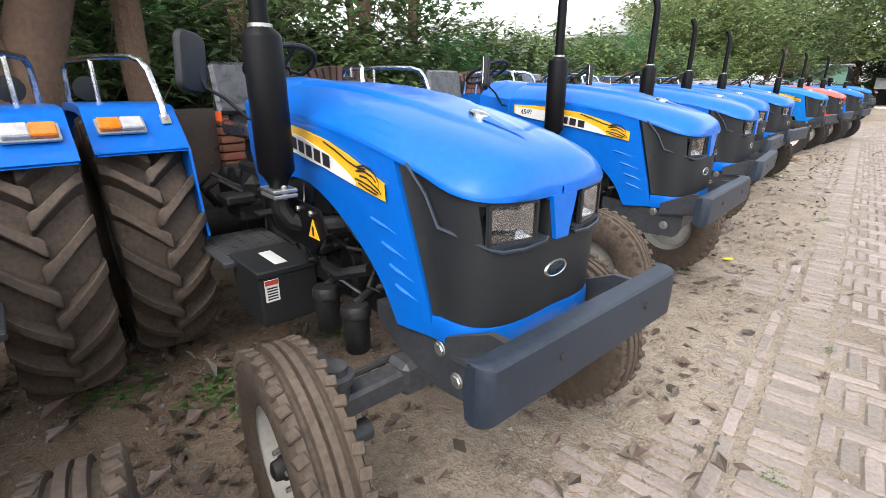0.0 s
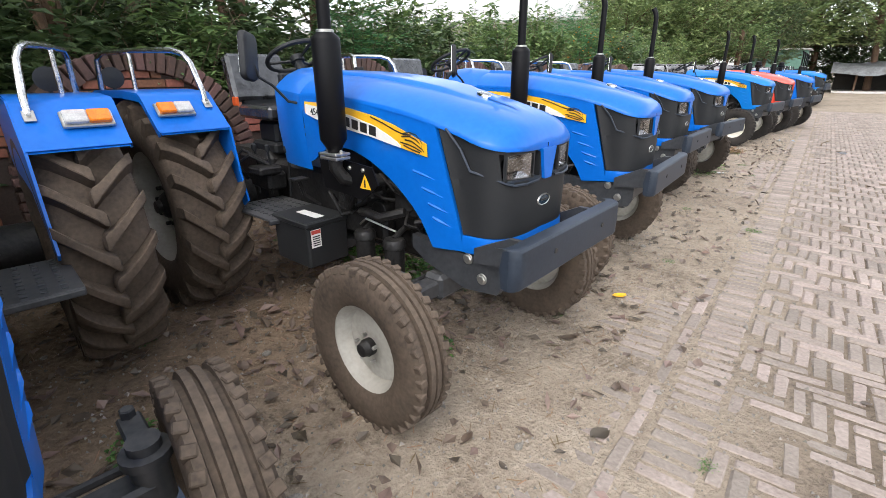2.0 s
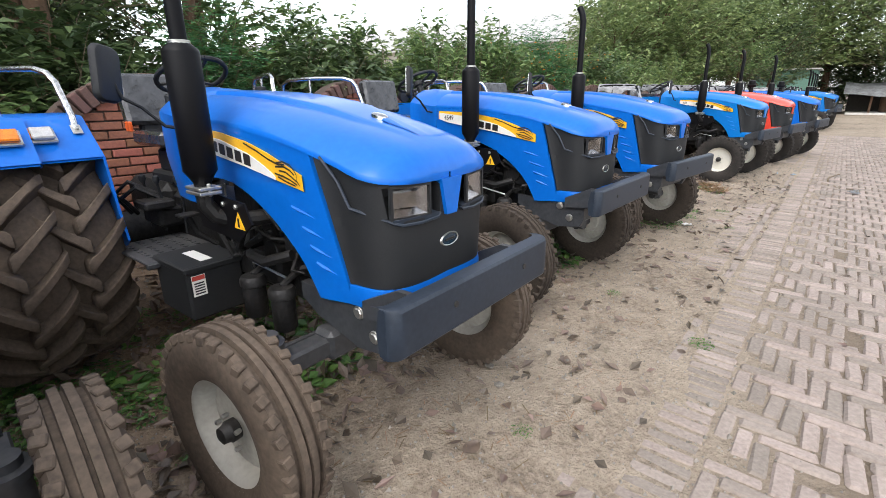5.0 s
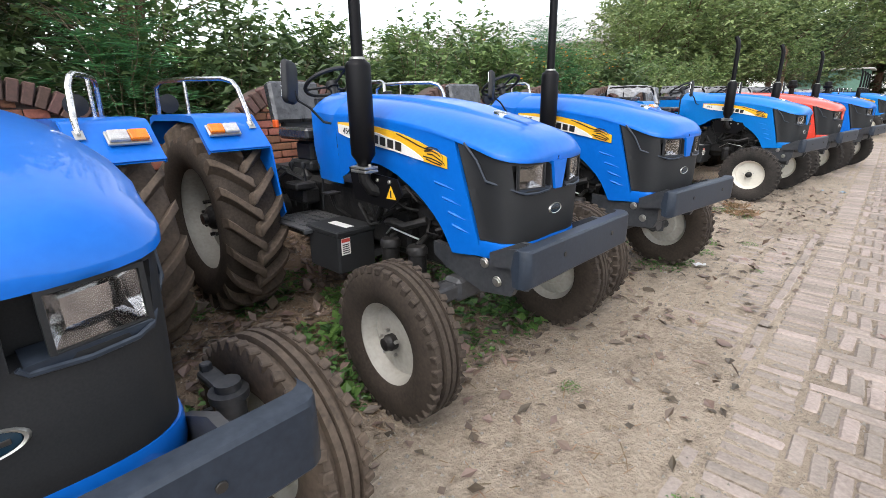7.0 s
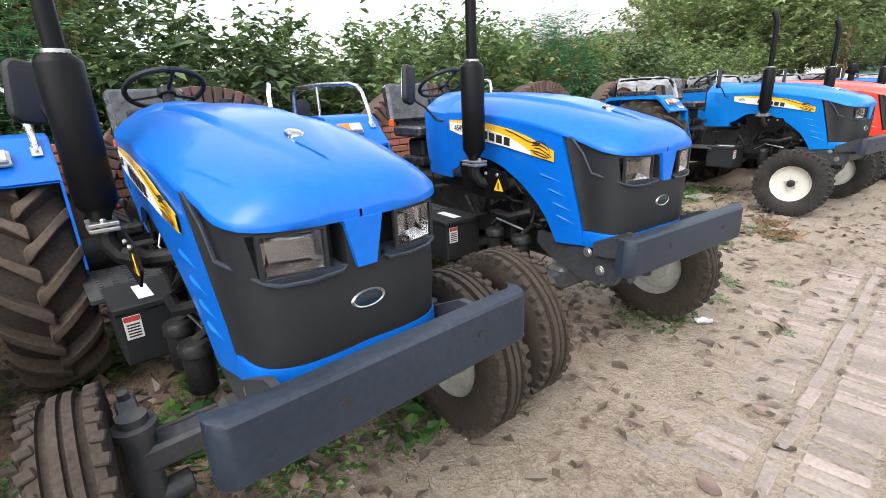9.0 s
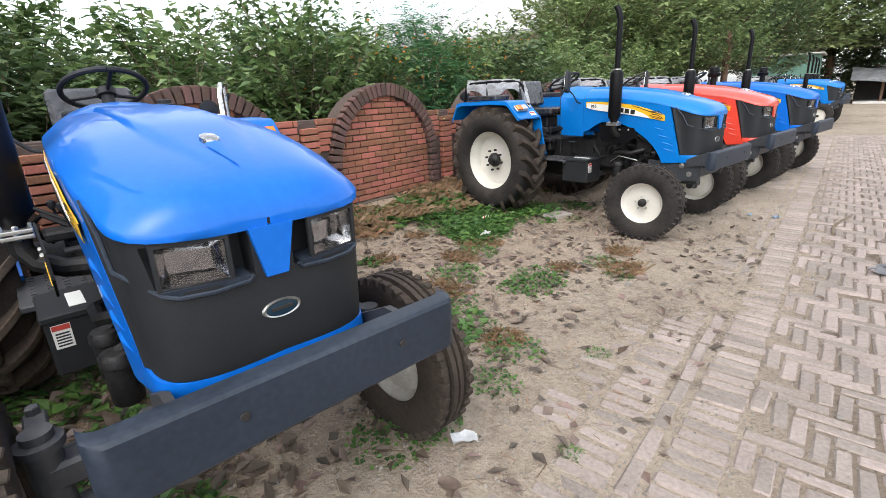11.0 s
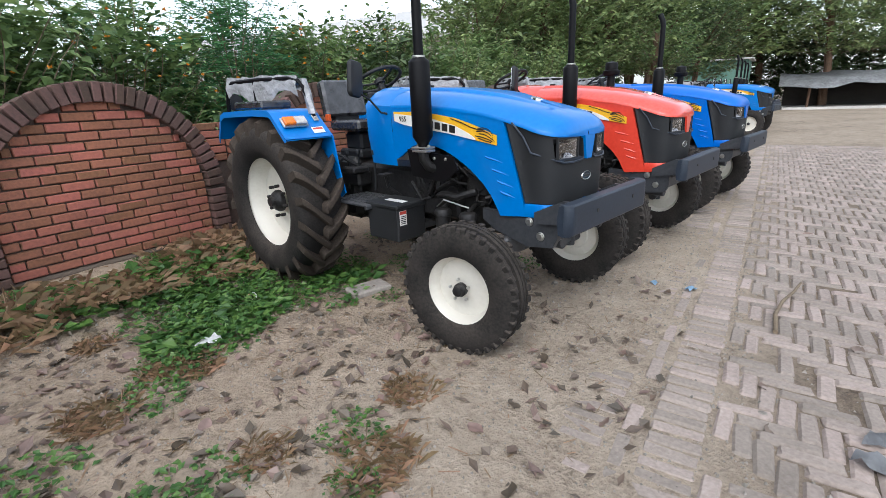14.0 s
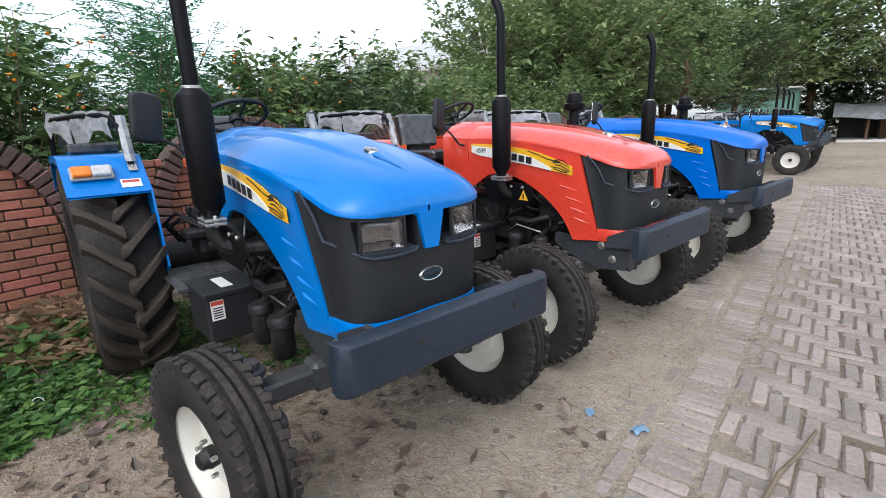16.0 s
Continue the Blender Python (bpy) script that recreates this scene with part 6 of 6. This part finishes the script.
# ---- pieces of the setting: wall bricks and paving ----
def jitter_box(rn, l, w, h, bev, q=0.003):
    g = Geo()
    g.box((-l / 2, -w / 2, -h / 2), (l / 2, w / 2, h / 2), bev)
    g.v = [(x + rn.uniform(-1, 1) * q, y + rn.uniform(-1, 1) * q, z + rn.uniform(-1, 1) * 0.0012) for x, y, z in g.v]
    return g


br = random.Random(8)
wall_brick = [jitter_box(br, 0.222, 0.05, 0.064, 0.006).mesh("brick", BRICK, 20) for _ in range(5)]
half_brick = [jitter_box(br, 0.105, 0.05, 0.064, 0.006).mesh("brick", BRICK, 20) for _ in range(3)]
arch_brick = [jitter_box(br, 0.16, 0.1, 0.066, 0.007).mesh("brick", BRICK_DARK, 20) for _ in range(4)]
far = Geo()
far_dark = Geo()
near_count = 0


def lay(me, m, dark=False, near=True):
    """A brick of its own near the walk, joined with the rest farther off."""
    global near_count
    if near and near_count < 300:
        near_count += 1
        ob = new("brick", me)
        ob.parent, ob.matrix_basis = wall, m
    else:
        g = far_dark if dark else far
        k = len(g.v)
        g.v += [tuple(m @ v.co) for v in me.vertices]
        g.f += [tuple(i + k for i in p.vertices) for p in me.polygons]


COURSE, LEN = 0.0765, 0.235
order = sorted(BAYS, key=lambda k: abs(k + 0.4))
for k in order:
    near = k in (0, -1)
    c = k * BAY + 1.25
    # recessed panel inside the arch
    z, row = 0.285, 0
    while z < SPRING + R_IN - 0.02:
        half = R_IN if z < SPRING else math.sqrt(max(0.0, R_IN ** 2 - (z - SPRING) ** 2))
        x = c - R_IN - (LEN / 2 if row % 2 else 0)
        while x < c + R_IN:
            a, b = max(x, c - half + 0.01), min(x + LEN, c + half - 0.01)
            if b - a > 0.06:
                l = b - a - 0.012
                me = br.choice(wall_brick)
                m = Matrix.Translation(((a + b) / 2, -0.002, z)) @ Matrix.Diagonal((l / 0.222, 1, 1, 1)) @ Matrix.Rotation(br.uniform(-0.012, 0.012), 4, "Y")
                lay(me, m, False, near)
            x += LEN
        z += COURSE
        row += 1
    # ring of the arch on edge, and its legs
    n = 34
    for i in range(n):
        a = math.pi * (i + 0.5) / n
        r = (R_IN + R_OUT) / 2
        m = Matrix.Translation((c + r * math.cos(a), -0.035, SPRING + r * math.sin(a))) @ Matrix.Rotation(-a, 4, "Y") @ Matrix.Rotation(br.uniform(-0.02, 0.02), 4, "Y")
        lay(br.choice(arch_brick), m, True, near)
    for s in (-1, 1):
        z = 0.275
        while z < SPRING - 0.03:
            lay(br.choice(arch_brick), Matrix.Translation((c + s * (R_IN + R_OUT) / 2, -0.035, z)) @ Matrix.Rotation(br.uniform(-0.02, 0.02), 4, "Z"), True, near)
            z += COURSE
    # pier between two arches, and the wall above
    pc = k * BAY + 0.03
    z, row = 0.275, 0
    while z < 1.26:
        lay(br.choice(wall_brick), Matrix.Translation((pc, -0.04, z)) @ Matrix.Diagonal((0.95, 1.6, 1, 1)), False, near)
        z += COURSE
        row += 1
    z = 0.98
    while z < 1.3:
        edge = R_OUT if z < SPRING else math.sqrt(max(0, R_OUT ** 2 - (z - SPRING) ** 2))
        for x0, x1 in ((pc + 0.12, c - edge), (c + edge, k * BAY + BAY - 0.09)):
            x = x0
            while x < x1 - 0.05:
                l = min(LEN, x1 - x)
                lay(br.choice(wall_brick), Matrix.Translation((x + l / 2, -0.004, z)) @ Matrix.Diagonal(((l - 0.012) / 0.222, 1, 1, 1)), False, near)
                x += l
        z += COURSE
for g, mt, nm in ((far, BRICK, "brickwork"), (far_dark, BRICK_DARK, "arch_brickwork")):
    ob = new(nm, raw(nm, g.v, g.f, mt))
    ob.parent = wall
    tagged(ob, "", "", "", "stuff")

# roadway of bricks laid in herringbone with a border of headers
road = tagged(new("pavement", None), "worn pale brick roadway laid in herringbone, sandy joints", "brick paving", "", "structure")
U, LONG = 0.08, 0.24
pav = [jitter_box(br, 0.231, 0.0735, 0.07, 0.013, 0.0042).mesh("brick", PAVER, 20) for _ in range(8)]
rest_v, rest_f = [], []
laid = 0


def pave(s, n, turn):
    global laid
    if br.random() < 0.015:
        return
    h = -0.035 + 0.0035 * br.uniform(-1, 1) + 0.006 * bumpy(s, n, 0.7, 2)
    m = yard_pose(s + br.uniform(-0.005, 0.005), n + br.uniform(-0.005, 0.005), h, turn + br.uniform(-3, 3)) @ pose(0, 0, 0, br.uniform(-1.6, 1.6), br.uniform(-1, 1), 0) @ Matrix.Diagonal((br.uniform(0.96, 1.02), br.uniform(0.94, 1.05), 1, 1))
    me = br.choice(pav)
    if laid < 300 and 9.4 < s < 12.6 and -1.0 < n < 0.35:
        laid += 1
        ob = new("brick", me)
        ob.parent, ob.matrix_basis = road, m
    else:
        k = len(rest_v)
        rest_v.extend(tuple(m @ v.co) for v in me.vertices)
        rest_f.extend(tuple(i + k for i in p.vertices) for p in me.polygons)


s = -3.0
while s < 26:
    for n in (-0.02, 0.345, 0.6):
        pave(s, n, 90)
    s += 0.085
s = -3.0
while s < 26:
    pave(s, 0.165, 0)
    s += LONG
for i in range(-38, 325):
    for j in range(-48, 0):
        d = (i - j) % 6
        if d == 0:
            pave((i + 1.5) * U, (j + 0.5) * U - 0.145, 0)
        elif d == 5 and j + 3 <= 0:
            pave((i + 0.5) * U, (j + 1.5) * U - 0.145, 90)
ob = new("paving_bricks", raw("paving_bricks", rest_v, rest_f, PAVER))
ob.parent = road
tagged(ob, "", "", "", "stuff")
